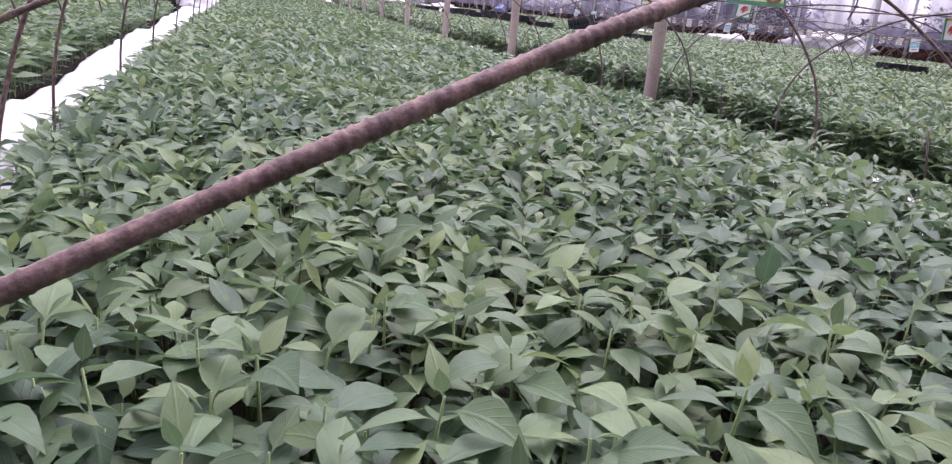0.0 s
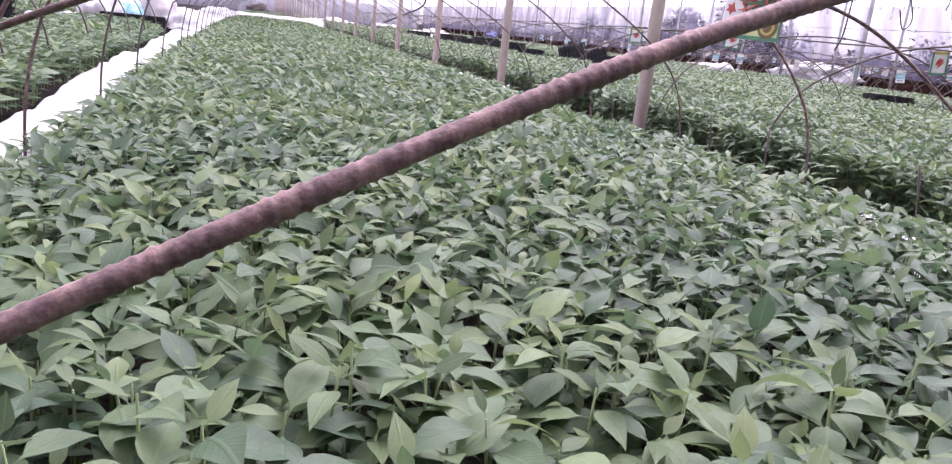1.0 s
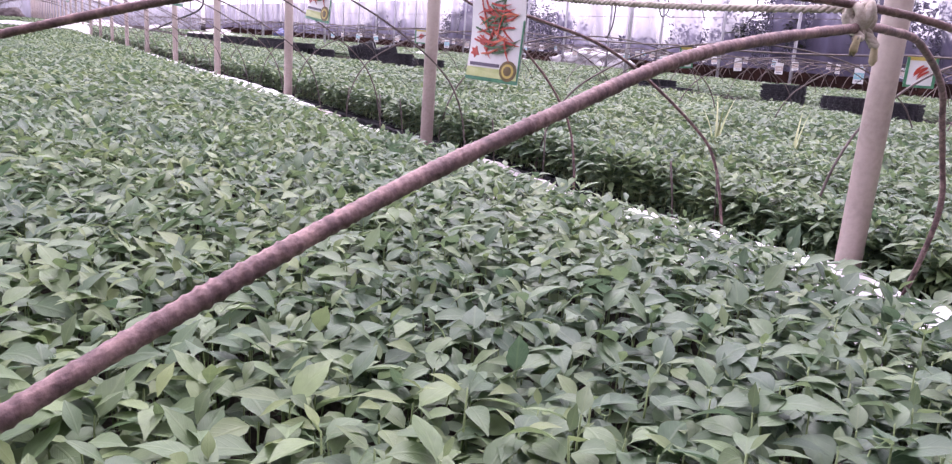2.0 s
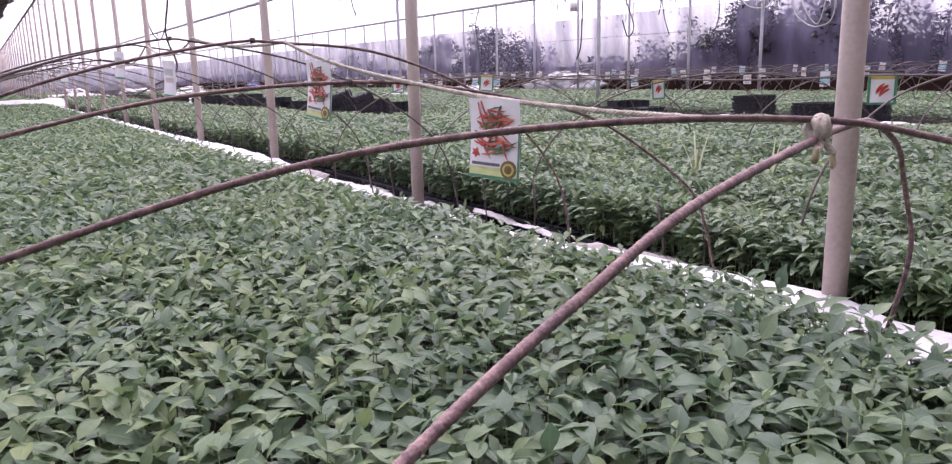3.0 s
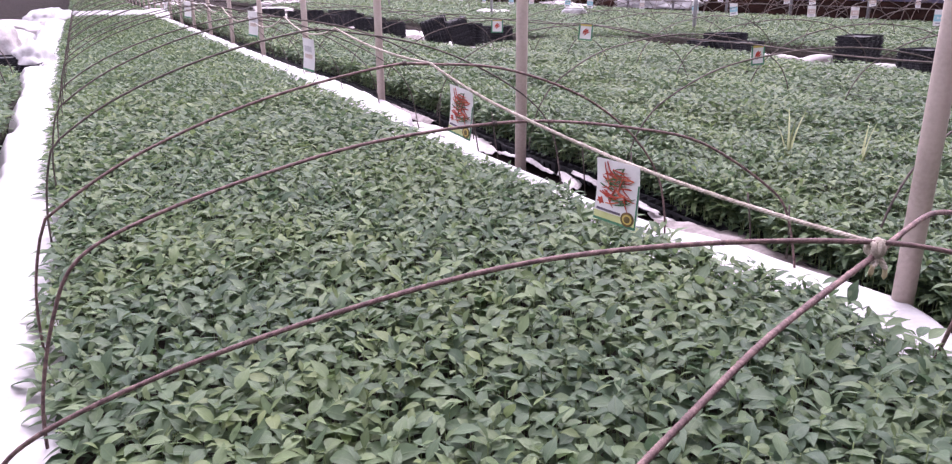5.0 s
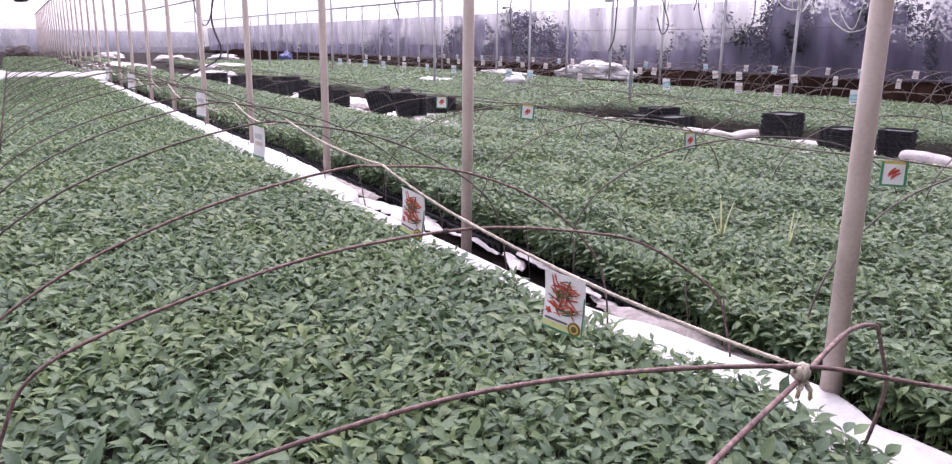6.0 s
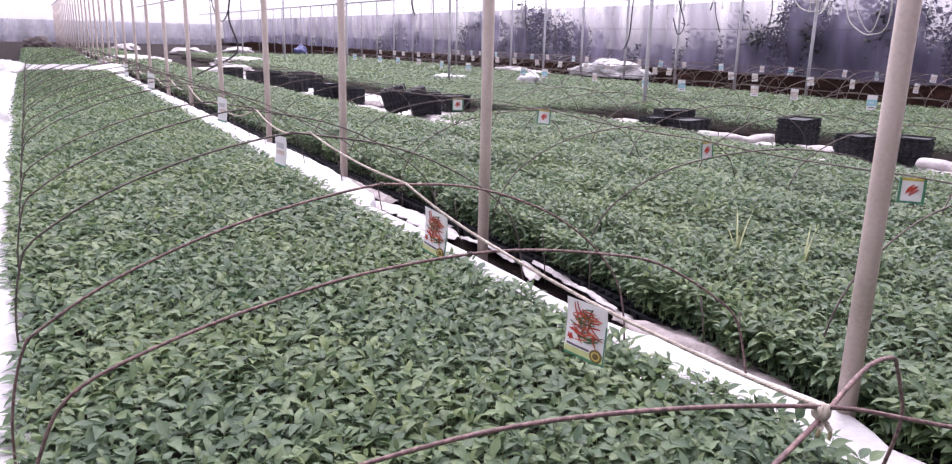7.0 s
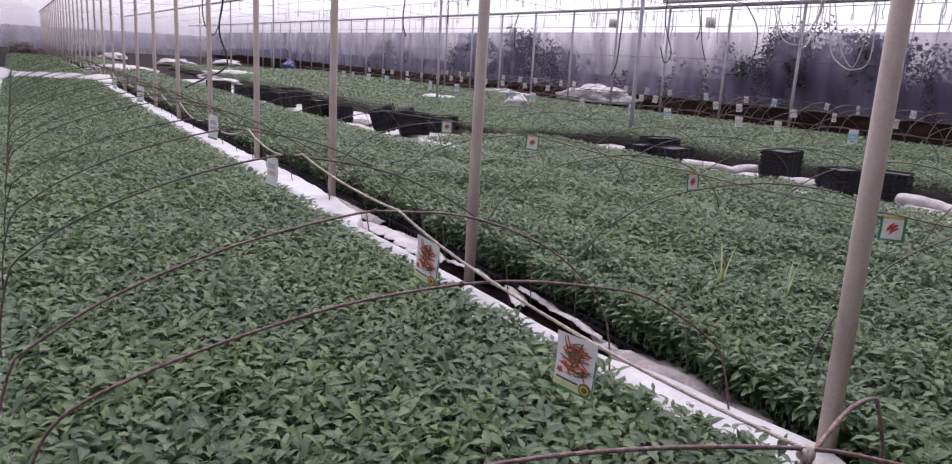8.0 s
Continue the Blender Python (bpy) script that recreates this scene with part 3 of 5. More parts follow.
field("pepper_seedlings", [patch(5.75, 7.7, 1.5, 14, 0.06, 0.16, 5, 1.18, 1, amp=0.04, low=0.4, flat=0.45), patch(5.75, 7.7, 14, 34, 0.10, 0.16, 5, 1.9, 1, flat=0.3)], "green pepper seedlings beyond the path")
field("pepper_seedlings", [patch(7.9, 10.6, 3, 16, 0.072, 0.16, 5, 1.35, 1, amp=0.03, flat=0.4), patch(7.9, 10.6, 16, 34, 0.12, 0.16, 5, 2.2, 1, flat=0.3)], "green pepper seedlings beside the side wall")
def on_path(g):
    return g[:, 0] > np.array([path_edge(y) + 0.0 for y in g[:, 1]])


field("pepper_seedlings", [patch(-3.36, -2.1, -1.0, 5, 0.053, 0.13, 8, 1.15, 1, on_path, low=0.2, flat=0.5), patch(-3.36, -2.3, 5, 7.3, 0.06, 0.14, 7, 1.3, 1, on_path, flat=0.5)], "green pepper seedlings across the sheeted path")
bed_slab("bed_outer", -6.2, -3.85, 0.5, 15, "dark peat in trays of the outermost bed")
field("pepper_seedlings", [patch(-6.2, -3.85, 0.5, 15, 0.1, 0.14, 5, 1.9, 1, flat=0.5)], "green pepper seedlings of the outermost bed")
tagged(part("plastic_sheet", sheet_mesh(lambda y: -3.8 + 0.05 * wob(0, y, 2, 3), lambda y: -3.38 + 0.05 * wob(0, y, 2, 7), 0, 11, 12, 130, lambda x, y: 0.04 + 0.05 * wob(x, y, 3, 2) + 0.02 * wob(x, y, 9, 5), 0.004), SHEET),
       "rumpled white plastic sheet between the outer beds", "plastic sheet")


# the beds run on behind the viewpoint
for x0, x1, y0, y1 in ((-2.0, -0.5, -2.5, -0.8), (0.33, 2.2, -2.5, -0.92), (2.3, 4.25, -2.5, 0.18), (5.75, 7.7, -1.0, 1.48), (7.9, 10.6, -1.0, 2.98), (-3.36, -2.4, -2.5, -1.02)):
    field("pepper_seedlings", [patch(x0, x1, y0, y1, 0.075, 0.14, 5, 1.5, 1, flat=0.5)], "green pepper seedlings at the near end of a bed")


# ---- posts ----
def post(x, y, z1, r, mat, label, group):
    p = bar([(x, y, GROUND - 0.1), (x, y, 0.6), (x, y, z1)], r, 14)
    return tagged(part("post", p, mat), label, "post", group)


first_post = post(0, 0, 2.75, 0.027, POST, "beige painted metal post standing in the plastic sheet", "posts along the bed")
for i in range(1, 34):
    copy_thing(first_post, pose(0.012 * wob(i, 2.0, 1.7), 2.0 * i, 0))
left_row = post(-6.75, 6, 2.9, 0.03, GALV, "grey galvanised post of the neighbouring span", "posts of the left row")
for i in range(1, 18):
    copy_thing(left_row, pose(0, 3.0 * i, 0))
row_two = post(6.2, 7.75, 2.9, 0.03, GALV, "grey galvanised post between far beds", "posts of the middle row")
for i in range(1, 6):
    copy_thing(row_two, pose(0, 6.4 * i, 0))
wall_post = post(11.2, 8.7, 2.5, 0.03, GALV, "grey galvanised post along the side wall", "posts of the wall row")
for i in list(range(-3, 0)) + list(range(1, 24)):
    copy_thing(wall_post, pose(0, 1.8 * i, 0))


# ---- hoops over the first bed ----
def rebar(path, r, step=0.003, rib=0.0011, pitch=3):
    p = resample(path, step)
    return tube(bmesh.new(), p, lambda i: r + (rib * (0.5 + 0.9 * noise.noise(Vector((i * 0.23, r * 900, 0.0)))) if i % pitch == 0 else 0.0) + 0.00012 * math.sin(i * 0.11), 9)


def hoop(path, r, mat, label, ribs=0.0, group="hoops over the first bed", tied=True):
    sp = smooth_path(path, 8)
    bm = rebar(sp, r, 0.0019, ribs) if ribs else tube(bmesh.new(), resample(sp, 0.045), r, 6)
    ob = part("hoop", bm, mat)
    if not tied:
        return tagged(ob, label, "hoop", group)
    top = max(sp, key=lambda p: p.z)
    band = bmesh.new()
    for k in range(3):
        ring = [top + Vector((0.0035 * (k - 1), (r + 0.002) * math.cos(a), (r + 0.002) * math.sin(a))) for a in np.linspace(0, 6.6, 9)]
        tube(band, ring, 0.0018, 4)
    part("tie", band, WIRE, ob, "dark wire tie")
    return tagged(ob, label, "hoop", group)


hoop([(-1.93, -0.79, -0.05), (-1.915, -0.785, 0.05), (-1.86, -0.77, 0.17), (-1.76, -0.744, 0.233), (-1.61, -0.705, 0.303), (-1.44, -0.661, 0.375), (-1.3, -0.625, 0.421),
      (-1.15, -0.586, 0.46), (-0.905, -0.522, 0.490), (-0.79, -0.482, 0.494), (-0.693, -0.448, 0.493), (-0.614, -0.42, 0.481), (-0.524, -0.389, 0.459), (-0.448, -0.361, 0.431), (-0.405, -0.345, 0.395), (-0.36, -0.334, 0.335), (-0.34, -0.334, 0.285), (-0.335, -0.331, 0.238), (-0.33, -0.319, 0.181), (-0.325, -0.304, 0.121), (-0.315, -0.28, 0.03), (-0.31, -0.27, -0.05)],
     0.0040, RUST, "rusty ribbed steel bar bent into a hoop, tied with rope", 0.0008, tied=False)
hoop([(-2.06, -0.015, -0.05), (-2.05, -0.02, 0.05), (-2.02, -0.03, 0.17), (-1.95, -0.062, 0.252), (-1.76, -0.147, 0.352), (-1.53, -0.246, 0.437), (-1.33, -0.335, 0.491), (-1.12, -0.428, 0.512), (-0.905, -0.522, 0.508),
      (-0.77, -0.582, 0.482), (-0.5, -0.70, 0.41), (-0.22, -0.82, 0.28), (-0.1, -0.87, 0.14), (-0.08, -0.88, -0.05)],
     0.0035, RUST, "rusty ribbed steel bar hoop crossing another at the knot", 0.0006, tied=False)
TWO = [(-1.985, -0.05), (-1.975, 0.12), (-1.93, 0.29), (-1.875, 0.385), (-1.75, 0.443), (-1.55, 0.497), (-1.3, 0.54), (-0.97, 0.549), (-0.65, 0.502), (-0.45, 0.445), (-0.22, 0.31), (-0.13, 0.22), (-0.07, 0.05), (-0.06, -0.03)]
hoop([(x, 0.29, z) for x, z in TWO], 0.0034, RUST, "rusty ribbed steel bar hoop standing over the bed", 0.0004)
THREE = [(-2.0, -0.05), (-1.995, 0.16), (-1.96, 0.32), (-1.92, 0.37), (-1.74, 0.475), (-1.46, 0.575), (-1.15, 0.64), (-1.02, 0.637), (-0.7, 0.58), (-0.42, 0.47), (-0.2, 0.33), (-0.11, 0.2), (-0.07, 0.02), (-0.06, -0.03)]
THREE_SKEW = [(x, 0.71, z) for x, z in THREE[:6]] + [(-1.15, 0.708, 0.637), (-1.02, 0.705, 0.637), (-0.81, 0.68, 0.615), (-0.58, 0.655, 0.53), (-0.41, 0.645, 0.41), (-0.325, 0.62, 0.29), (-0.305, 0.60, 0.19), (-0.305, 0.585, 0.1), (-0.305, 0.58, -0.03)]
hoop(THREE_SKEW, 0.0034, RUST, "thin rusty bar hoop standing over the bed")
TIES = [(-0.905, -0.522, 0.5), (-0.985, 0.27, 0.552), (-1.022, 0.705, 0.634), (-1.03, 1.515, 0.682)]
y = 1.515
hoop_rng = random.Random(5)
n_hoop = 0
while y < 18:
    lift = 0.68 + 0.02 * math.sin(n_hoop * 2.3)
    skew = hoop_rng.uniform(-0.12, 0.12)
    pts = [(x, y + skew * (x + 1.02) * 0.9, z * (lift / 0.64) if z > 0.05 else z) for x, z in THREE]
    hoop(pts, 0.0034, WIRE, "thin dark bar hoop over the far part of the bed")
    if n_hoop:
        TIES.append((-1.03, y, lift))
    y += hoop_rng.uniform(0.5, 0.85)
    n_hoop += 1


# ---- rope and packets ----
def rope(points, sag, r, mat, label, group, strands=3, twist=0.022, step=0.006):
    path = []
    for a, b in zip(points, points[1:]):
        a, b = Vector(a), Vector(b)
        k = max(4, int((b - a).length / 0.05))
        for i in range(k):
            t = i / k
            p = a.lerp(b, t)
            p.z -= sag * 4 * t * (1 - t) * (b - a).length
            path.append(p)
    path.append(Vector(points[-1]))
    path = resample(path, step)
    bm = bmesh.new()
    if strands == 1:
        tube(bm, path, r, 6)
    else:
        for s in range(strands):
            line = []
            for i, p in enumerate(path):
                a = 2 * math.pi * (i * step / twist + s / strands)
                line.append(p + Vector((math.cos(a), 0, math.sin(a))) * r * 0.55)
            tube(bm, line, r * 0.6, 5)
    return tagged(part("rope", bm, mat), label, "rope", group)


TIES2 = [(x, y, z + 0.006) for x, y, z in TIES]
rope(TIES2[:4], 0.02, 0.0038, ROPE, "pale twisted jute rope tied along the hoops", "ropes over beds")
rope(TIES2[3:], 0.06, 0.0034, ROPE, "pale jute rope running on over the far hoops", "ropes over beds", 1, step=0.05)


def packet(front, width, tall, label, style, group):
    """A seed packet hanging from a rope: pouch, printed bands and pictures as thin raised shapes. Its face looks along -y of its own."""
    e = new("seed_packet")
    w, h, d = width, tall, 0.004
    bm = bmesh.new()
    nx, nz = 7, 9
    for sg in (-1, 1):
        grid = [[bm.verts.new((w * (i / (nx - 1) - 0.5), sg * d * math.sin(math.pi * i / (nx - 1)) * math.sin(math.pi * j / (nz - 1)) + sg * 0.0004 + 0.004 * math.sin(4.0 * j / nz), -h * j / (nz - 1))) for i in range(nx)] for j in range(nz)]
        for j in range(nz - 1):
            for i in range(nx - 1):
                q = (grid[j][i], grid[j][i + 1], grid[j + 1][i + 1], grid[j + 1][i])
                bm.faces.new(q if sg > 0 else q[::-1])
    part("pouch", bm, PACK, e)

    def face(x, z):
        u, v = x / w + 0.5, -z / h
        return -d * math.sin(math.pi * u) * math.sin(math.pi * v) - 0.0004 + 0.004 * math.sin(4.0 * v * (nz - 1) / nz) - 0.0006

    def flat(name, outline, mat, up=0.0, lab=""):
        b = bmesh.new()
        vs = [b.verts.new((x * w, face(x * w, -z * h) - up, -z * h)) for x, z in outline]
        bs = [b.verts.new((x * w, face(x * w, -z * h) - up + 0.0008, -z * h)) for x, z in outline]
        c = b.verts.new((sum(x for x, z in outline) / len(outline) * w, sum(v.co.y for v in vs) / len(vs) - 0.0002, -sum(z for x, z in outline) / len(outline) * h))
        k = len(vs)
        for i in range(k):
            b.faces.new((vs[i], vs[(i + 1) % k], c))
            b.faces.new((vs[i], bs[i], bs[(i + 1) % k], vs[(i + 1) % k]))
        part(name, b, mat, e, lab, smooth=False)

    def strip(x0, z0, x1, z1, n=6):
        return [(x0 + (x1 - x0) * i / n, z0) for i in range(n + 1)] + [(x1 - (x1 - x0) * i / n, z1) for i in range(n + 1)]

    def pod(cx, cz, ang, ln, wd):
        pts = []
        for k in range(6):
            t = k / 5
            pts.append((t - 0.5, wd * math.sin(math.pi * min(0.98, 0.25 + 0.75 * t)) + 0.08 * math.sin(3 * t)))
        pts += [(t - 0.5, 0.08 * math.sin(3 * t) - wd * math.sin(math.pi * min(0.98, 0.25 + 0.75 * t)) * 0.8) for t in (0.75, 0.5, 0.25, 0.0)]
        return [(cx + ln * (math.cos(ang) * a - math.sin(ang) * b), cz + ln * (math.sin(ang) * a + math.cos(ang) * b) * 0.8) for a, b in pts]

    if style == "chillies":
        pr = random.Random(int(width * 1000))
        flat("bottom_band", strip(-0.5, 0.955, 0.5, 0.997), BAND, 0.0001, "green printed edge")
        flat("lime_band", strip(-0.49, 0.85, 0.49, 0.955), LIME, 0.0003, "lime printed band")
        flat("side_edge", strip(0.475, 0.3, 0.5, 0.96, 4), BAND, 0.0003, "thin green edge")
        flat("name_bar", strip(-0.44, 0.795, 0.14, 0.832), INK, 0.0004, "dark bar of lettering")
        flat("seal", [(0.31 + 0.15 * math.cos(a), 0.86 + 0.115 * math.sin(a)) for a in np.linspace(0, 6.0, 18)], BROWNSEAL, 0.0008, "dark round seal")
        flat("seal_ring", [(0.31 + 0.105 * math.cos(a), 0.86 + 0.08 * math.sin(a)) for a in np.linspace(0, 6.0, 16)], GOLD, 0.0012, "gold ring of the seal")
        flat("seal_centre", [(0.31 + 0.07 * math.cos(a), 0.86 + 0.053 * math.sin(a)) for a in np.linspace(0, 6.0, 14)], BROWNSEAL, 0.0015, "dark centre of the seal")
        flat("flower", [(-0.36 + (0.11 if k % 2 else 0.06) * math.cos(k * 0.55), 0.68 + (0.07 if k % 2 else 0.04) * math.sin(k * 0.55)) for k in range(11)], RED, 0.0004, "small red cluster")
        for k in range(62):
            ang = pr.choice((-0.35, 0.0, 0.25, 0.5, 2.8)) + pr.uniform(-0.25, 0.25) if k % 5 else pr.uniform(1.0, 2.1)
            flat("chilli", pod(0.03 + pr.uniform(-0.26, 0.26), pr.uniform(0.13, 0.68), ang, pr.uniform(0.26, 0.42), pr.uniform(0.03, 0.05)), DKGREEN if k % 3 == 2 else (ORANGE if k % 7 == 1 else RED), 0.0004 + 0.00004 * k)
    elif style == "single":
        flat("left_edge", strip(-0.5, 0.0, -0.40, 1.0), BAND, 0.0003, "green edge")
        flat("right_edge", strip(0.40, 0.0, 0.5, 1.0), BAND, 0.0003, "green edge")
        flat("bottom_band", strip(-0.5, 0.92, 0.5, 1.0), BAND, 0.0005, "green edge")
        flat("top_band", strip(-0.5, 0.0, 0.5, 0.11), GOLD, 0.0005, "yellow strip")
        for k in range(5):
            flat("chilli", pod(-0.08 + 0.04 * k, 0.44 + 0.03 * k + 0.05 * math.sin(k * 2.1), 2.15 + 0.16 * (k % 3), 0.52, 0.09), RED, 0.0004 + 0.0003 * k)
    elif style == "back":
        flat("text_block", strip(-0.34, 0.22, 0.30, 0.40), GREYPRINT, 0.0003, "pale grey block of small print")
        flat("text_block", strip(-0.30, 0.47, 0.34, 0.60), SALMON, 0.0003, "faded pink block of small print")
        flat("bottom_band", strip(-0.5, 0.93, 0.5, 0.995), BAND, 0.0003, "green printed edge")
    else:
        top_mat = BLUE if style == "blue" else SALMON
        flat("colour_band", strip(-0.48, 0.3, 0.48, 0.72), top_mat, 0.0004, "faded printed band")
        flat("name_bar", strip(-0.3, 0.8, 0.3, 0.86), INK, 0.0004, "bar of lettering")
    tagged(e, label, "seed packet", group)
    e.matrix_basis = front
    return e


def hang(x, y, z, yaw, lean=0.0):
    return pose(x, y, z, 0, lean, yaw)


chilli = packet(hang(-0.966, -0.033, 0.524, -79, 1), 0.105, 0.12, "white seed packet with red and green chillies hanging on the rope", "chillies", "packets over the first bed")
copy_thing(chilli, hang(-1.010, 0.545, 0.594, -84, 5))
back = packet(hang(-1.035, 1.88, 0.63, -75, 4), 0.085, 0.125, "crumpled white seed packet turned back to front on the rope", "back", "packets over the first bed")
for y, z, yaw in ((2.95, 0.70, -70), (5.64, 0.69, -60), (7.48, 0.69, -72)):
    copy_thing(back, hang(-1.035, y, z, yaw, 4))
single = packet(hang(1.19, 0.6, 0.52, -50), 0.098, 0.104, "white and green packet with one red chilli bunch", "single", "packets over the second bed")
copy_thing(single, hang(1.29, 1.81, 0.512, -10, -3) @ Matrix.Diagonal((0.8, 1, 0.95, 1)))
copy_thing(single, hang(1.25, 3.31, 0.55, -50, 4))
copy_thing(single, hang(1.25, 4.6, 0.53, -40))


# hoops, ropes and packets of the other beds
def low_hoops(x0, x1, ys, high, r, group, label, mat=WIRE):
    base = None
    c, half = (x0 + x1) / 2, (x1 - x0) / 2
    prof = [(-1.0, -0.08), (-0.99, 0.12), (-0.93, 0.42), (-0.8, 0.66), (-0.5, 0.9), (0.0, 1.0), (0.5, 0.9), (0.8, 0.66), (0.93, 0.42), (0.99, 0.12), (1.0, -0.08)]
    for k, yy in enumerate(ys):
        if base is None:
            base = hoop([(u * half, 0, v * high) for u, v in prof], r, mat, label, 0.0, group)
            base.matrix_basis = pose(c, yy, 0)
        else:
            copy_thing(base, pose(c, yy, 0, 0, 0, hoop_rng.uniform(-10, 10)))


low_hoops(0.2, 2.25, [0.25 + 1.05 * i + 0.15 * math.sin(i * 3.1) for i in range(18)], 0.54, 0.0036, "hoops over the second bed", "thin dark wire hoop over the second bed")
low_hoops(2.3, 4.3, [0.3 + 0.8 * i for i in range(9)], 0.52, 0.004, "hoops over the third bed", "thin dark wire hoop over a middle bed")
low_hoops(5.75, 7.7, [1.5 + 0.8 * i for i in range(30)], 0.5, 0.0045, "hoops over the fourth bed", "thin dark wire hoop beyond the path")
low_hoops(7.9, 10.6, [2.0 + 0.8 * i for i in range(32)], 0.55, 0.005, "hoops over the fifth bed", "thin dark wire hoop near the side wall")
low_hoops(11.0, 13.0, [2.0 + 0.6 * i for i in range(40)], 0.6, 0.006, "hoops at the side wall", "bent weathered wire hoop over the soil bank", PALEWIRE)
low_hoops(10.9, 12.4, [1.7 + 0.85 * i for i in range(30)], 0.52, 0.005, "hoops at the side wall", "bent weathered wire hoop over the soil bank", PALEWIRE)
low_hoops(-3.38, -2.4, [0.6 + 0.75 * i for i in range(9)], 0.5, 0.0045, "hoops over the left bed", "thin rusty wire hoop across the path")
rope([(1.22, 0.0, 0.53), (1.21, 0.63, 0.525), (1.27, 1.86, 0.52), (1.25, 3.3, 0.556), (1.25, 4.6, 0.54), (1.25, 8, 0.55), (1.25, 16, 0.55)], 0.012, 0.004, WIRE, "thin dark cord along the second bed's hoops", "ropes over beds", 1, step=0.05)
rope([(6.6, 2, 0.5), (6.6, 8, 0.5), (6.6, 24, 0.5)], 0.0, 0.004, WIRE, "thin cord along far hoops", "ropes over beds", 1, step=0.1)
rope([(12.0, 2, 0.6), (12.0, 10, 0.6), (12.0, 30, 0.6)], 0.0, 0.005, WIRE, "thin cord along the hoops of the bank", "ropes over beds", 1, step=0.1)
rope([(9.2, 2, 0.55), (9.2, 10, 0.55), (9.2, 28, 0.55)], 0.0, 0.005, WIRE, "thin cord along the hoops near the wall", "ropes over beds", 1, step=0.1)
blue = packet(hang(6.55, 4.3, 0.5, -40), 0.11, 0.17, "pale blue and white seed packet on a cord", "blue", "packets over far beds")
salmon = packet(hang(6.6, 5.4, 0.5, -30), 0.1, 0.14, "salmon printed seed packet on a cord", "salmon", "packets over far beds")
pk_rng = random.Random(3)
for k in range(14):
    copy_thing(blue if k % 3 else salmon, hang(6.6, 6.2 + 1.15 * k + pk_rng.uniform(-0.3, 0.3), 0.5, pk_rng.uniform(-80, 0), pk_rng.uniform(-6, 6)))
for k in range(44):
    copy_thing(salmon if k % 4 else blue, hang(9.2 if k % 2 else 12.0, 3.6 + 0.5 * k + pk_rng.uniform(-0.3, 0.3), 0.55 if k % 2 else 0.6, pk_rng.uniform(-80, 0), pk_rng.uniform(-8, 8)))


# ---- trays ----
def tray_mesh():
    """A moulded cell tray in one piece: a deck with square tapering cups and a turned-down rim."""
    bm = bmesh.new()
    L, W, H = 0.54, 0.28, 0.055
    nx, ny = 5, 10
    px, py = W / nx, L / ny
    deck = [[bm.verts.new((i * px, j * py, 0)) for j in range(ny + 1)] for i in range(nx + 1)]
    for i in range(nx):
        for j in range(ny):
            x0, y0 = i * px, j * py
            o = [deck[i][j], deck[i + 1][j], deck[i + 1][j + 1], deck[i][j + 1]]
            a = [bm.verts.new((x0 + dx * px, y0 + dy * py, -0.001)) for dx, dy in ((0.06, 0.06), (0.94, 0.06), (0.94, 0.94), (0.06, 0.94))]
            b = [bm.verts.new((x0 + dx * px, y0 + dy * py, -H)) for dx, dy in ((0.22, 0.22), (0.78, 0.22), (0.78, 0.78), (0.22, 0.78))]
            for k in range(4):
                bm.faces.new((o[k], o[(k + 1) % 4], a[(k + 1) % 4], a[k]))
                bm.faces.new((a[k], a[(k + 1) % 4], b[(k + 1) % 4], b[k]))
            bm.faces.new(b[::-1])
    edge = [deck[i][0] for i in range(nx)] + [deck[nx][j] for j in range(ny)] + [deck[i][ny] for i in range(nx, 0, -1)] + [deck[0][j] for j in range(ny, 0, -1)]
    low = [bm.verts.new(v.co + Vector((0, 0, -0.012))) for v in edge]
    for k in range(len(edge)):
        bm.faces.new((edge[k], low[k], low[(k + 1) % len(edge)], edge[(k + 1) % len(edge)]))
    return bm


cell_tray = tagged(part("seedling_tray", tray_mesh(), TRAY, smooth=False), "black plastic cell tray at the edge of the bed", "seedling tray", "trays of the second bed")
cell_tray.matrix_basis = pose(0.06, -0.8, -0.012, 0, 0, 0)
for k in range(1, 24):
    copy_thing(cell_tray, pose((0.07 if k < 2 else 0.125 if k < 4 else 0.165) + 0.012 * math.sin(k * 2.1), -0.8 + 0.548 * k, -0.012 + 0.004 * math.sin(k * 1.3), 0, 0, 1.2 * math.sin(k * 1.7)))


def nested_tray(w, d):
    """One moulded tray: fluted wall, wide rim and floor in one piece."""
    bm = bmesh.new()
    n = 48
    rings = []
    for inset, z, flute in ((0.003, 0.0, 0.011), (0.003, 0.016, 0.011), (0.0, 0.017, 0.009), (0.0, 0.021, 0.009), (0.006, 0.021, 0.0), (0.014, 0.004, 0.0)):
        ring = []
        for k in range(n):
            u = k / n * 4
            s, f = int(u), u - int(u)
            cx, cy = ((f - 0.5, -0.5), (0.5, f - 0.5), (0.5 - f, 0.5), (-0.5, 0.5 - f))[s]
            dent = flute if k % 3 < 1 else 0.0
            ring.append(bm.verts.new((cx * (w - 2 * inset - 2 * dent), cy * (d - 2 * inset - 2 * dent), z)))
        rings.append(ring)
    for p, q in zip(rings, rings[1:]):
        for k in range(n):
            bm.faces.new((p[k], p[(k + 1) % n], q[(k + 1) % n], q[k]))
    bm.faces.new(rings[0][::-1])
    bm.faces.new(rings[-1])
    return bm


TRAY_MESH = {}


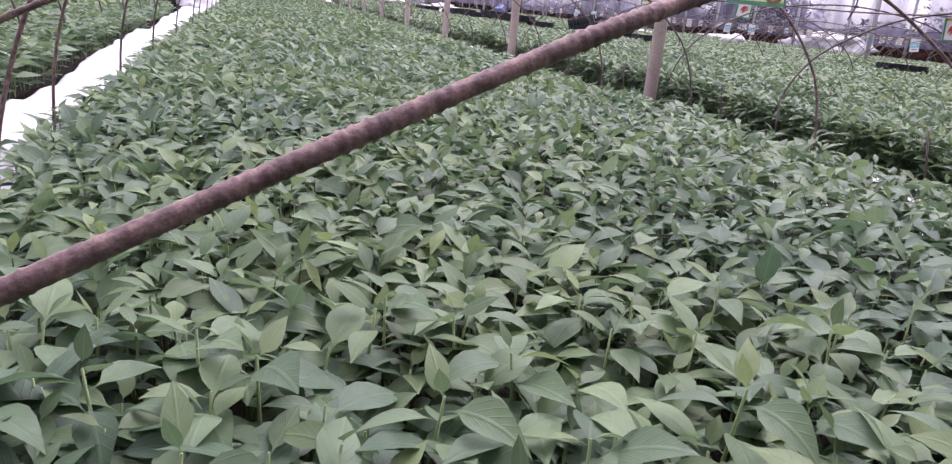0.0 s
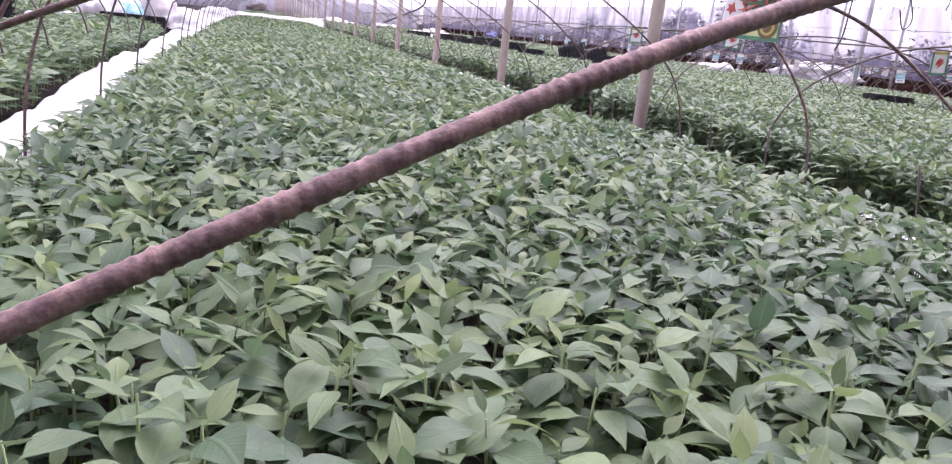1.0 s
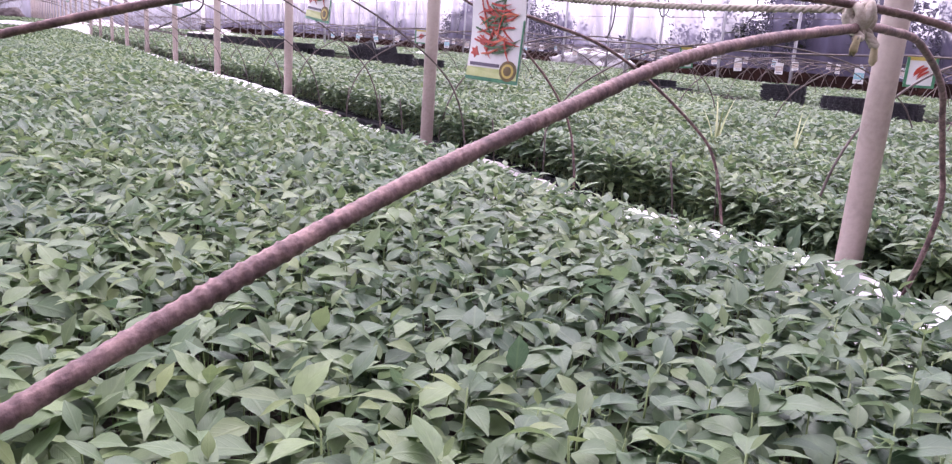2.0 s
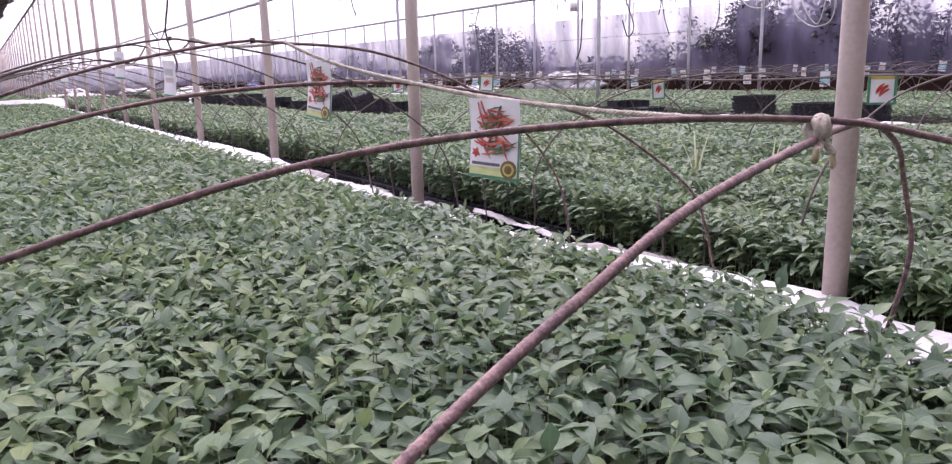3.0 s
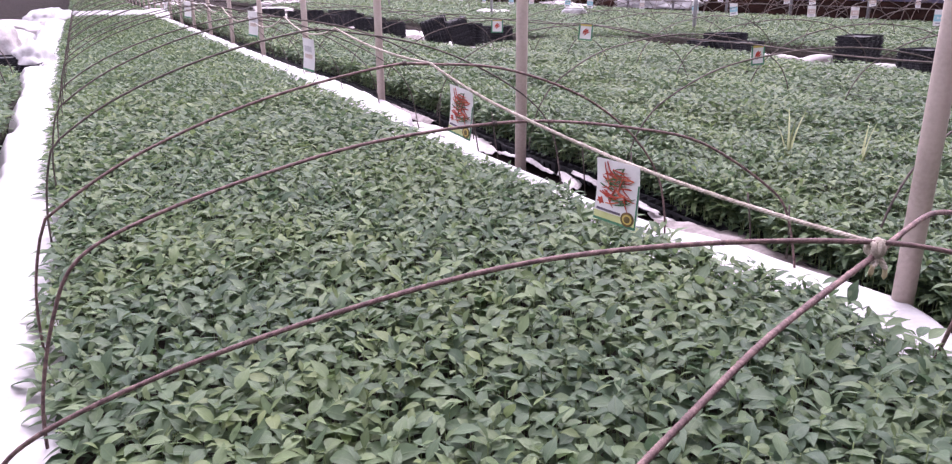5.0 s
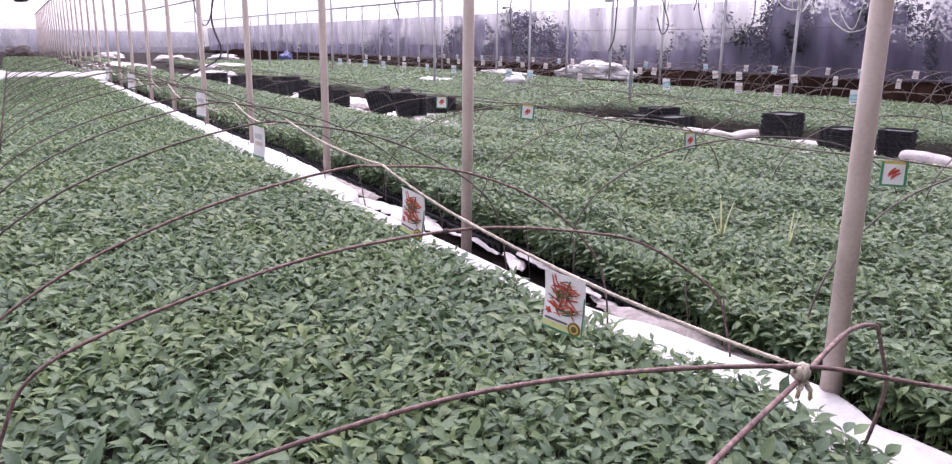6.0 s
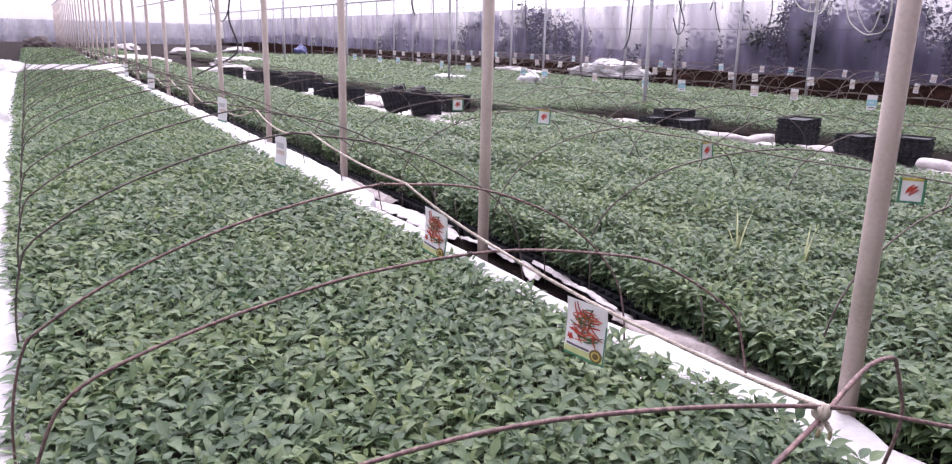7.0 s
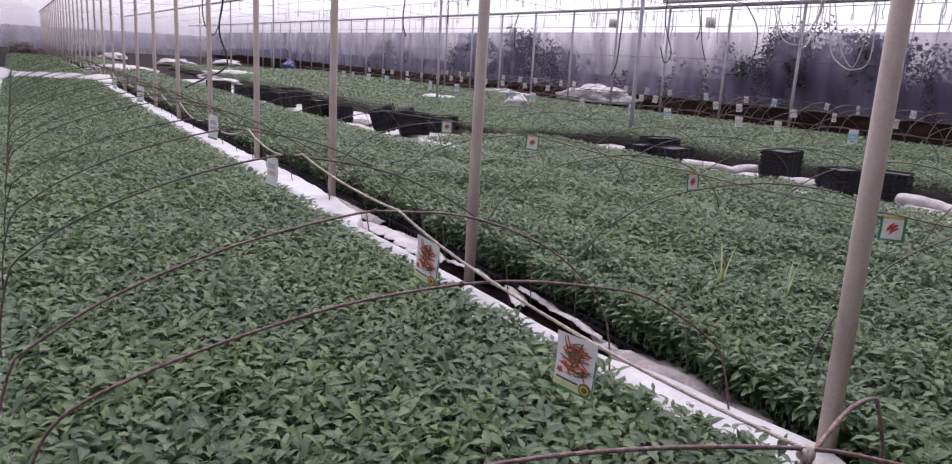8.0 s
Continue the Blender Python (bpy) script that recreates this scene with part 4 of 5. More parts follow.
def tray_stack(n, w, d, label):
    """Nested cell trays piled up, each a little out of line."""
    e = new("tray_stack")
    if (w, d) not in TRAY_MESH:
        TRAY_MESH[(w, d)] = mesh_of("tray", nested_tray(w, d), TRAY, False)
    for k in range(n):
        o = new("tray", TRAY_MESH[(w, d)])
        o.parent = e
        o.matrix_basis = pose(0.007 * math.sin(k * 2.7), 0.007 * math.cos(k * 1.9), 0.022 * k, 0, 0, 1.5 * math.sin(k * 3.3))
    return tagged(e, label, "tray stack", "stacked trays on the path")


STACKS = (
    (15, 5.32, 4.3, 0.5, 0.3, 15, "tall stack of empty black cell trays on the path"), (13, 4.9, 3.3, 0.36, 0.3, -8, "stack of black cell trays on the sheeted path"),
    (12, 5.47, 3.1, 0.34, 0.3, 20, "stack of black cell trays beside another"), (8, 4.95, 6.15, 0.34, 0.3, 5, "low stack of black cell trays"),
    (8, 5.18, 5.78, 0.52, 0.32, 12, "low wide stack of black trays on the path"), (11, 5.42, 6.3, 0.48, 0.3, -10, "stack of black trays behind a lower one"),
    (15, 2.36, 8.78, 0.40, 0.36, 62, "tilted stack of black trays on torn sheet"), (12, 2.66, 8.62, 0.40, 0.36, 70, "tilted stack of black trays leaning on another"), (14, 3.05, 8.85, 0.42, 0.34, -25, "stack of black trays beside the seedlings"),
    (11, 3.68, 9.2, 0.42, 0.34, 0, "low stack of black trays"), (15, 2.32, 10.95, 0.42, 0.36, 24, "stack of black trays on torn sheet"), (12, 2.62, 10.7, 0.36, 0.32, -12, "stack of black trays askew beside another"),
    (13, 2.2, 17.6, 0.5, 0.4, 5, "stack of black trays far along the path"), (11, 2.65, 16.8, 0.55, 0.4, -10, "stack of black trays far along the path"), (14, 2.5, 15.4, 0.5, 0.4, 12, "stack of black trays far along the path"),
    (15, 2.95, 14.5, 0.5, 0.4, 0, "stack of black trays far along the path"), (13, 2.5, 13.6, 0.45, 0.4, 18, "stack of black trays far along the path"), (10, 3.4, 15.4, 0.55, 0.4, -6, "low stack of black trays far along the path"),
    (9, 4.9, 15.8, 0.5, 0.4, 5, "low stack of black trays far along the path"),
    (10, -2.75, 7.65, 0.6, 0.4, 10, "stack of black trays at the end of the outer bed"), (5, -2.5, 8.1, 0.5, 0.35, -15, "low stack of black trays at the end of the outer bed"),
    (14, -3.45, 5.4, 0.4, 0.3, 25, "stack of black trays on the outer sheet"))
for n, x, yy, w, d, turn, label in STACKS:
    s = tray_stack(n, w, d, label)
    s.matrix_basis = pose(x, yy, -0.055, 0, 0, turn) if "tilted" not in label else pose(x, yy, 0.125, 72, 0, turn)


def sheet_roll(a, b, r):
    """Plastic sheet rolled up loosely and flattened where it lies."""
    a, b = Vector(a), Vector(b)
    k = 9
    line = [a.lerp(b, i / k) + Vector((0.03 * math.sin(i * 1.1 + a.x), 0, 0)) for i in range(k + 1)]
    bm = tube(bmesh.new(), resample(line, 0.04), lambda i: r * (1 + 0.14 * math.sin(i * 0.4) + 0.06 * math.sin(i * 1.7)), 18)
    for v in bm.verts:
        v.co.x += 0.05 * wob(v.co.y, v.co.z * 3, 2.2, 3)
        v.co.z = -0.01 + v.co.z * 0.6 + 0.045 * wob(v.co.x * 2.5, v.co.y, 3.1, 9)
    return tagged(part("sheet_roll", bm, DIRTY), "long folded roll of white plastic sheet along the path", "sheet roll", "sheet rolls on the path")


sheet_roll((4.85, 5.3, 0.02), (5.27, 4.58, 0.03), 0.07)
sheet_roll((5.02, 4.05, 0.02), (5.36, 3.6, 0.02), 0.06)
sheet_roll((5.22, 2.86, 0.02), (5.05, 1.5, 0.02), 0.065)


# ---- grass tufts ----
def grass_tuft(x, y, z, n, high, seed):
    r = random.Random(seed)
    e = new("grass_tuft")
    for k in range(n):
        a, ln = r.uniform(0, 6.28), high * r.uniform(0.6, 1.1)
        bend = r.uniform(0.15, 0.5)
        bm = bmesh.new()
        rows = []
        for i in range(7):
            t = i / 6
            c = Vector((math.cos(a) * bend * ln * t * t, math.sin(a) * bend * ln * t * t, ln * t * (1 - 0.15 * t)))
            w = 0.005 * (1 - t ** 2) + 0.0006
            sd = Vector((-math.sin(a), math.cos(a), 0)) * w
            rows.append([bm.verts.new(c - sd), bm.verts.new(c + Vector((0, 0, -0.0015))), bm.verts.new(c + sd)])
        for p, q in zip(rows, rows[1:]):
            bm.faces.new((p[0], p[1], q[1], q[0]))
            bm.faces.new((p[1], p[2], q[2], q[1]))
        part("blade", bm, GRASS, e)
    e.matrix_basis = pose(x, y, z)
    return tagged(e, "pale yellow-green grass blades growing among seedlings", "grass", "grass tufts")


grass_tuft(0.69, 1.02, 0.06, 4, 0.31, 1)
grass_tuft(0.87, 0.82, 0.06, 3, 0.27, 2)
grass_tuft(2.0, 4.2, 0.05, 3, 0.3, 3)
grass_tuft(2.6, 4.4, 0.05, 3, 0.3, 4)


# ---- knot, stick and torn plastic in the gap ----
def knot(x, y, z):
    """Rope wound several times round the crossing bars, with short frayed ends."""
    e = new("rope_knot")
    r = random.Random(2)
    for k in range(8):
        bm = bmesh.new()
        turn, tilt, off = r.uniform(-1.2, 1.2), r.uniform(-0.5, 0.5), r.uniform(-0.009, 0.009)
        rad = r.uniform(0.008, 0.0125) if k % 3 else 0.006
        ring = []
        for a in np.linspace(0, 6.7, 24):
            p = Vector((off + 0.002 * math.sin(a * 2 + k), rad * math.cos(a), rad * 1.2 * math.sin(a)))
            p.rotate(Euler((0, tilt, turn)))
            ring.append(p)
        tube(bm, ring, 0.0040 + 0.0004 * (k % 3), 7)
        part("loop", bm, ROPE, e)
    for dx, dy, ln in ((-0.018, -0.012, 0.036), (0.006, -0.016, 0.046)):
        line = smooth_path([(0, 0, -0.006), (dx * 0.5, dy * 0.7, -0.020), (dx, dy, -ln * 0.62)], 8)
        for s in range(3):
            bm = bmesh.new()
            tube(bm, [p + Vector((math.cos(i * 0.55 + s * 2.09), math.sin(i * 0.55 + s * 2.09), 0)) * 0.0026 for i, p in enumerate(line)], 0.0029, 6)
            part("strand", bm, ROPE, e)
        rim = r.random()
        fray = bar([(dx, dy, -ln * 0.56), (dx * 1.05, dy, -ln * 0.72), (dx * 1.15, dy, -ln * 0.9), (dx * 1.2, dy, -ln)], lambda i: (0.0032, 0.0035, 0.0038, 0.0022)[i], 12)
        for v in fray.verts:
            if v.co.z < -ln * 0.8:
                v.co.z -= 0.007 * noise.noise(v.co * 900 + Vector((rim, 0, 0)))
                v.co.x += 0.0025 * noise.noise(v.co * 700)
        part("frayed_end", fray, STRAW, e, "frayed yellowish rope end")
    e.matrix_basis = pose(x, y, z) @ Matrix.Scale(0.88, 4)
    return tagged(e, "thick jute rope knot binding two rusty hoops", "knot")


knot(-0.905, -0.522, 0.5)


def torn_strip(line, wide, seed, z=-0.055, lump=0.03, mat=DIRTY):
    """Crumpled film lying along a line of the trench; wide: its width at each point of the line."""
    path = smooth_path([(x, y, 0) for x, y in line], 8)
    ws = [w.x for w in smooth_path([(w, 0, 0) for w in wide], 8)]
    bm, rows = bmesh.new(), []
    path2 = resample(path, 0.018)
    n = len(path2)
    for i, p in enumerate(path2):
        w = np.interp(i / (n - 1) * (len(ws) - 1), range(len(ws)), ws)
        d = (path2[min(i + 1, n - 1)] - path2[max(i - 1, 0)]).normalized()
        side = Vector((d.y, -d.x, 0))
        row = []
        for k in range(9):
            u = k / 8 - 0.5
            ragged = (0.35 * wob(i * 0.35, k // 8 * 7.0, 1.0, seed) + 0.2 * wob(i * 1.1, k // 8 * 5.0, 1.0, seed)) if k in (0, 8) else 0.0
            q = p + side * w * (u * (1 + ragged))
            hump = math.cos(math.pi * u) ** 2
            q.z = z + lump * hump * (0.7 + 0.6 * wob(q.x, q.y, 6, seed)) + 0.010 * wob(q.x, q.y, 15, seed) + 0.005 * wob(q.x, q.y, 30, seed)
            row.append((bm.verts.new(q), bm.verts.new(q - Vector((0, 0, 0.003)))))
        rows.append(row)
    for a, b in zip(rows, rows[1:]):
        for k in range(8):
            bm.faces.new((a[k][0], a[k + 1][0], b[k + 1][0], b[k][0]))
            bm.faces.new((a[k][1], b[k][1], b[k + 1][1], a[k + 1][1]))
        for k in (0, 8):
            q = (a[k][0], b[k][0], b[k][1], a[k][1])
            bm.faces.new(q if k == 0 else q[::-1])
    bmesh.ops.recalc_face_normals(bm, faces=bm.faces)
    return tagged(part("torn_plastic", bm, mat), "torn crumpled white plastic lying in the trench", "torn plastic", "torn plastic in the gap")


torn_strip([(0.05, 0.22), (0.065, 0.45), (0.055, 0.65), (0.03, 0.85), (-0.01, 0.98)], [0.10, 0.15, 0.17, 0.15, 0.03], 3.3, -0.012, 0.022, DUSTY)
torn_strip([(0.045, 0.93), (0.085, 1.05), (0.10, 1.14)], [0.04, 0.07, 0.03], 5.1, -0.04, 0.03)
torn_strip([(0.075, 1.06), (0.10, 1.2), (0.125, 1.34), (0.125, 1.45), (0.14, 1.6), (0.155, 1.78)], [0.02, 0.045, 0.05, 0.05, 0.045, 0.02], 6.6, -0.022, 0.018)
torn_strip([(0.05, 1.62), (0.09, 1.68), (0.135, 1.78), (0.15, 1.9)], [0.04, 0.08, 0.06, 0.02], 8.2, -0.055, 0.02)
torn_strip([(0.10, 1.86), (0.12, 2.0), (0.15, 2.14), (0.13, 2.3), (0.10, 2.42)], [0.02, 0.025, 0.05, 0.05, 0.02], 9.7, -0.045, 0.014)
torn_strip([(0.05, 2.36), (0.055, 2.6), (0.07, 2.8), (0.06, 3.05), (0.02, 3.3), (0.0, 3.45)], [0.05, 0.16, 0.19, 0.15, 0.16, 0.06], 14.1, -0.035, 0.025)
torn_strip([(0.10, 3.3), (0.11, 3.6), (0.10, 4.0), (0.11, 4.4)], [0.08, 0.12, 0.10, 0.05], 15.6, -0.03, 0.03, DUSTY)
torn_strip([(0.09, 5.0), (0.09, 5.6), (0.08, 6.3)], [0.05, 0.10, 0.06], 17.3, -0.03, 0.03)
torn_strip([(0.07, 7.0), (0.08, 8.3), (0.07, 9.6)], [0.06, 0.12, 0.08], 19.0, -0.03, 0.03)
torn_strip([(0.07, 10.2), (0.08, 11.6), (0.07, 13.2)], [0.06, 0.12, 0.08], 20.8, -0.03, 0.03)
for k, (x, y, ln, w) in enumerate(((1.95, 9.6, 0.9, 0.25), (2.2, 9.9, 1.0, 0.2), (2.75, 9.75, 1.3, 0.22), (2.0, 12.2, 1.2, 0.3), (2.9, 11.9, 1.4, 0.2), (2.0, 6.3, 0.6, 0.2), (2.1, 7.6, 0.7, 0.25), (3.3, 12.9, 1.2, 0.25))):
    torn_strip([(x, y), (x + 0.1, y + ln * 0.4), (x + 0.02, y + ln * 0.75), (x + 0.14, y + ln)], [w * 0.3, w, w * 0.8, w * 0.3], 31.0 + 2.3 * k, -0.02, 0.05, (DIRTY, SHEET, DUSTY)[k % 3])
low_sticks = ((0.10, 0.62), (0.12, 1.3), (0.11, 1.62), (0.1, 2.45), (0.09, 2.7), (0.1, 3.2))
stick0 = tagged(part("wire_peg", bar([(0, 0, -0.1), (0.004, 0.003, 0.06), (-0.003, 0.01, 0.17)], 0.003, 6), WIRE), "short dark wire peg stuck in the gap", "peg", "pegs in the gap")
stick0.matrix_basis = pose(0.08, 0.45, 0)
for x, yy in low_sticks:
    copy_thing(stick0, pose(x, yy, 0, 4 * math.sin(yy * 7), 5 * math.cos(yy * 5), 40 * yy))


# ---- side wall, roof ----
tagged(part("soil_bank", sheet_mesh(11.3, 14.0, -4, 60, 12, 120, lambda x, y: -0.1 + 0.46 * min(1, max(0, (x - 11.6) / 1.1)) + 0.05 * wob(x, y, 1.2) , 0.3), BANK), "red-brown soil bank at the foot of the wall, its shade put into the colour", "soil bank", kind="structure")


def wall_sheet(x0, y0, y1, z0, z1, bulge, seed):
    """Film hanging in slack slanting folds."""
    bm = bmesh.new()
    ny, nz = int((y1 - y0) / 0.12), 14
    g = [[bm.verts.new((x0 + bulge * wob(y0 + (y1 - y0) * j / ny, z0 + (z1 - z0) * i / nz, 0.9, seed) + 0.9 * bulge * wob(y0 + (y1 - y0) * j / ny - 0.7 * (z1 - z0) * i / nz, 0.25 * (z1 - z0) * i / nz, 1.9, seed), y0 + (y1 - y0) * j / ny, z0 + (z1 - z0) * i / nz)) for j in range(ny + 1)] for i in range(nz + 1)]
    for i in range(nz):
        for j in range(ny):
            bm.faces.new((g[i][j], g[i][j + 1], g[i + 1][j + 1], g[i + 1][j]))
    return bm


w1 = part("wall_east_curtain", wall_sheet(13.2, -6, 70, 0.2, 2.05, 0.12, 2.0), CURTAIN)
tagged(w1, "grey translucent plastic film curtain hanging as side wall", "wall film", kind="structure")
w2 = part("wall_east_upper", wall_sheet(13.25, -6, 70, 2.05, 3.4, 0.03, 5.0), ROOF)
tagged(w2, "clear white plastic film above the curtain", "wall film", kind="structure")


def roof_span(x0, x1, low, high):
    bm = bmesh.new()
    nx, ny = 14, 30
    g = [[bm.verts.new((x0 + (x1 - x0) * i / nx, -12 + 84 * j / ny, low + (high - low) * math.sin(math.pi * i / nx))) for j in range(ny + 1)] for i in range(nx + 1)]
    for i in range(nx):
        for j in range(ny):
            bm.faces.new((g[i][j], g[i + 1][j], g[i + 1][j + 1], g[i][j + 1]))
    return bm


for k, (a, b) in enumerate(((-13.5, -6.75), (-6.75, 0.0), (0.0, 6.2), (6.2, 13.25))):
    f = part("roof_film", roof_span(a, b, 2.9 if b < 13 else 3.1, 4.3), ROOF)
    tagged(f, "white translucent plastic roof film", "roof", kind="structure")
    f.visible_shadow = False
w1.visible_shadow = w2.visible_shadow = False
for nm, bm in (("wall_north", sheet_mesh(-13.5, 13.2, 71.9, 72.0, 20, 2, lambda x, y: 3.0, 1.3)),
               ("wall_west", sheet_mesh(-13.6, -13.5, -12, 72, 2, 40, lambda x, y: 3.0, 3.1))):
    o = tagged(part(nm, bm, ROOF), "pale plastic film end wall", "wall film", kind="structure")
    o.visible_shadow = False


def beam(name, path, r, mat, label, cat, group=""):
    return tagged(part(name, bar(path, r, 10), mat), label, cat, group)


# unseen screen added close behind the viewpoint; cuts sky light on the nearest leaves
tagged(part("unseen_light_screen", sheet_mesh(-13.5, 13.2, -2.8, -2.72, 40, 2, lambda x, y: 3.2, 3.35), SHADE), "unseen brown screen added behind the viewpoint to dim the near seedlings", "wall", kind="structure")
beam("pipe", [(0, -2.6, 2.75), (0, 70, 2.75)], 0.03, GALV, "grey pipe along the post tops", "pipe", "roof pipes")
beam("pipe", [(6.2, -2.6, 2.9), (6.2, 70, 2.9)], 0.05, GALV, "grey pipe along the middle posts", "pipe", "roof pipes")
beam("pipe", [(11.2, -2.6, 2.48), (11.2, 70, 2.48)], 0.04, GALV, "dark grey pipe along the wall posts", "pipe", "roof pipes")
for x, z in ((-4.6, 3.25), (-2.6, 3.3), (2.07, 3.3), (4.4, 3.2), (8.6, 2.98), (9.8, 2.75), (12.3, 2.5)):
    beam("wire", [(x, yy, z) for yy in np.linspace(-2.76, 71.95, 150)], 0.007, WIRE, "thin dark wire under the roof", "wire", "roof wires")
for yy in (8, 9, 10, 12, 16, 24, 32, 40):
    beam("tie_wire", [(-6.75, yy, 2.88), (0, yy, 2.72), (6.2, yy, 2.85), (11.2, yy, 2.46)], 0.006, WIRE, "thin wire across the house", "wire", "cross wires")


# ---- along the wall: gutter, film wires, heaps, bushes outside ----
gut = bmesh.new()
box(gut, 11.1, -2.6, 2.57, 11.3, 12.5, 2.68, 0.02)
tagged(part("gutter", gut, GALV, smooth=False), "grey sheet metal rain gutter over the wall posts", "gutter")
gut = bmesh.new()
box(gut, 6.08, -2.6, 2.945, 6.32, 15.8, 3.15, 0.025)
tagged(part("gutter", gut, GALV, smooth=False), "grey sheet metal rain gutter over the middle posts", "gutter")
for z in (1.35, 2.05):
    beam("film_wire", [(11.235, -2.6, z), (11.235, 70, z)], 0.005, WIRE, "dark wire holding the wall film", "wire", "wires on the wall film")
net = bmesh.new()
tube(net, resample([Vector((-0.86 + 0.05 * math.sin(k * 0.9), 12.5 + 1.0 * k, 3.06 + 0.06 * math.sin(k * 0.7) + 0.012 * k)) for k in range(50)], 0.15), lambda i: 0.46 + 0.03 * math.sin(i * 0.33) + 0.03 * math.sin(i * 1.1), 20)
for v in net.verts:
    mid = 3.06 + 0.012 * (v.co.y - 12.5)
    v.co.z = mid + (v.co.z - mid) * (0.42 if v.co.z > mid else 0.6)
    q = Vector((v.co.x * 2.2, v.co.y * 1.3, v.co.z * 2.2))
    v.co += Vector((noise.noise(q), 0, noise.noise(q + Vector((5, 0, 0))))) * 0.12 + Vector((noise.noise(q * 3.3), 0, noise.noise(q * 3.1))) * 0.06
tagged(part("shade_roll", net, SHADE), "rolled dark brown shade net hanging under the roof", "shade net")


def heap(name, x, y, z, sx, sy, sz, mat, label, cat, seed):
    bm = bmesh.new()
    bmesh.ops.create_icosphere(bm, subdivisions=4, radius=1)
    for v in bm.verts:
        p = v.co.copy()
        k = 1 + 0.35 * noise.noise(p * 1.6 + Vector((seed, 0, 0))) + 0.18 * noise.noise(p * 4 + Vector((0, seed, 0))) + 0.07 * noise.noise(p * 9)
        v.co = Vector((p.x * sx, p.y * sy, max(-0.2, p.z) * sz)) * k
    ob = part(name, bm, mat)
    ob.matrix_basis = pose(x, y, z)
    return tagged(ob, label, cat)


heap("crumpled_sheet", 12.0, 15.6, 0.18, 0.55, 1.3, 0.34, SHEET, "crumpled heap of white plastic sheet on the bank", "plastic sheet", 1.0)
heap("crumpled_sheet", 10.9, 18.5, 0.0, 0.4, 1.5, 0.2, DIRTY, "low crumpled white plastic along the bed's edge", "plastic sheet", 4.0)
heap("crumpled_sheet", 8.0, 13.6, 0.05, 0.25, 0.35, 0.24, SHEET, "small white plastic bag between far beds", "plastic sheet", 7.0)
heap("crumpled_sheet", 6.8, 15.2, 0.05, 0.5, 0.5, 0.14, SHEET, "small crumpled white plastic between far beds", "plastic sheet", 9.0)
heap("crumpled_sheet", 2.9, 20.5, 0.0, 0.6, 1.2, 0.16, DIRTY, "dusty crumpled plastic on the far path", "plastic sheet", 12.0)
heap("crumpled_sheet", 1.0, 26, 0.05, 1.0, 1.6, 0.2, DIRTY, "crumpled white plastic at the far beds", "plastic sheet", 15.0)
heap("crumpled_sheet", 4.6, 26, 0.0, 1.2, 1.6, 0.2, DIRTY, "crumpled white plastic at the far beds", "plastic sheet", 19.0)
heap("crumpled_sheet", -3.25, 8.9, 0.0, 0.25, 0.4, 0.35, SHEET, "crumpled white plastic sheet at the end of the outer bed", "plastic sheet", 51.0)
heap("crumpled_sheet", -2.35, 8.6, 0.0, 0.2, 0.5, 0.22, SHEET, "crumpled white plastic sheet at the end of the outer bed", "plastic sheet", 54.0)
heap("crumpled_sheet", -2.75, 9.6, 0.0, 0.25, 0.4, 0.4, DIRTY, "dusty heap of white plastic past the outer bed", "plastic sheet", 57.0)
heap("blue_cloth", -3.0, 9.2, 0.1, 0.14, 0.2, 0.2, BLUE, "small pale blue cloth heaped among white plastic", "cloth", 61.0)
heap("crumpled_sheet", -3.1, 12.0, 0.0, 0.6, 1.2, 0.2, SHEET, "crumpled white plastic beyond the path", "plastic sheet", 22.0)
heap("crumpled_sheet", -3.6, 15.5, 0.0, 1.1, 1.2, 0.22, DIRTY, "dusty crumpled plastic beyond the bed", "plastic sheet", 25.0)
heap("crumpled_sheet", -2.5, 21.0, 0.0, 0.5, 2.0, 0.25, SHEET, "crumpled white plastic on the far path", "plastic sheet", 28.0)
heap("blue_tarp", 10.2, 38, 0.1, 0.3, 0.45, 0.36, rough_material("blue_tarp_cloth", [(0.05, 0.06, 0.16), (0.10, 0.11, 0.26)], 5, 60, 0.6), "small blue tarpaulin bundle by the wall", "tarpaulin", 31.0)
heap("dark_mound", -1.4, 50, 0.1, 0.6, 0.6, 0.45, SHADE, "dark covered pile at the end of the beds", "pile", 33.0)
for k, (x, y, s) in enumerate(((-4.5, 18, 1.2), (-7, 24, 1.8), (-5.5, 33, 1.6), (5, 40, 1.6), (8.5, 44, 1.5), (3, 48, 1.4))):
    heap("crumpled_sheet", x, y, 0, s * 0.5, s * 0.7, 0.25, DIRTY, "dusty white plastic heap far along the house", "plastic sheet", 40.0 + 3 * k)


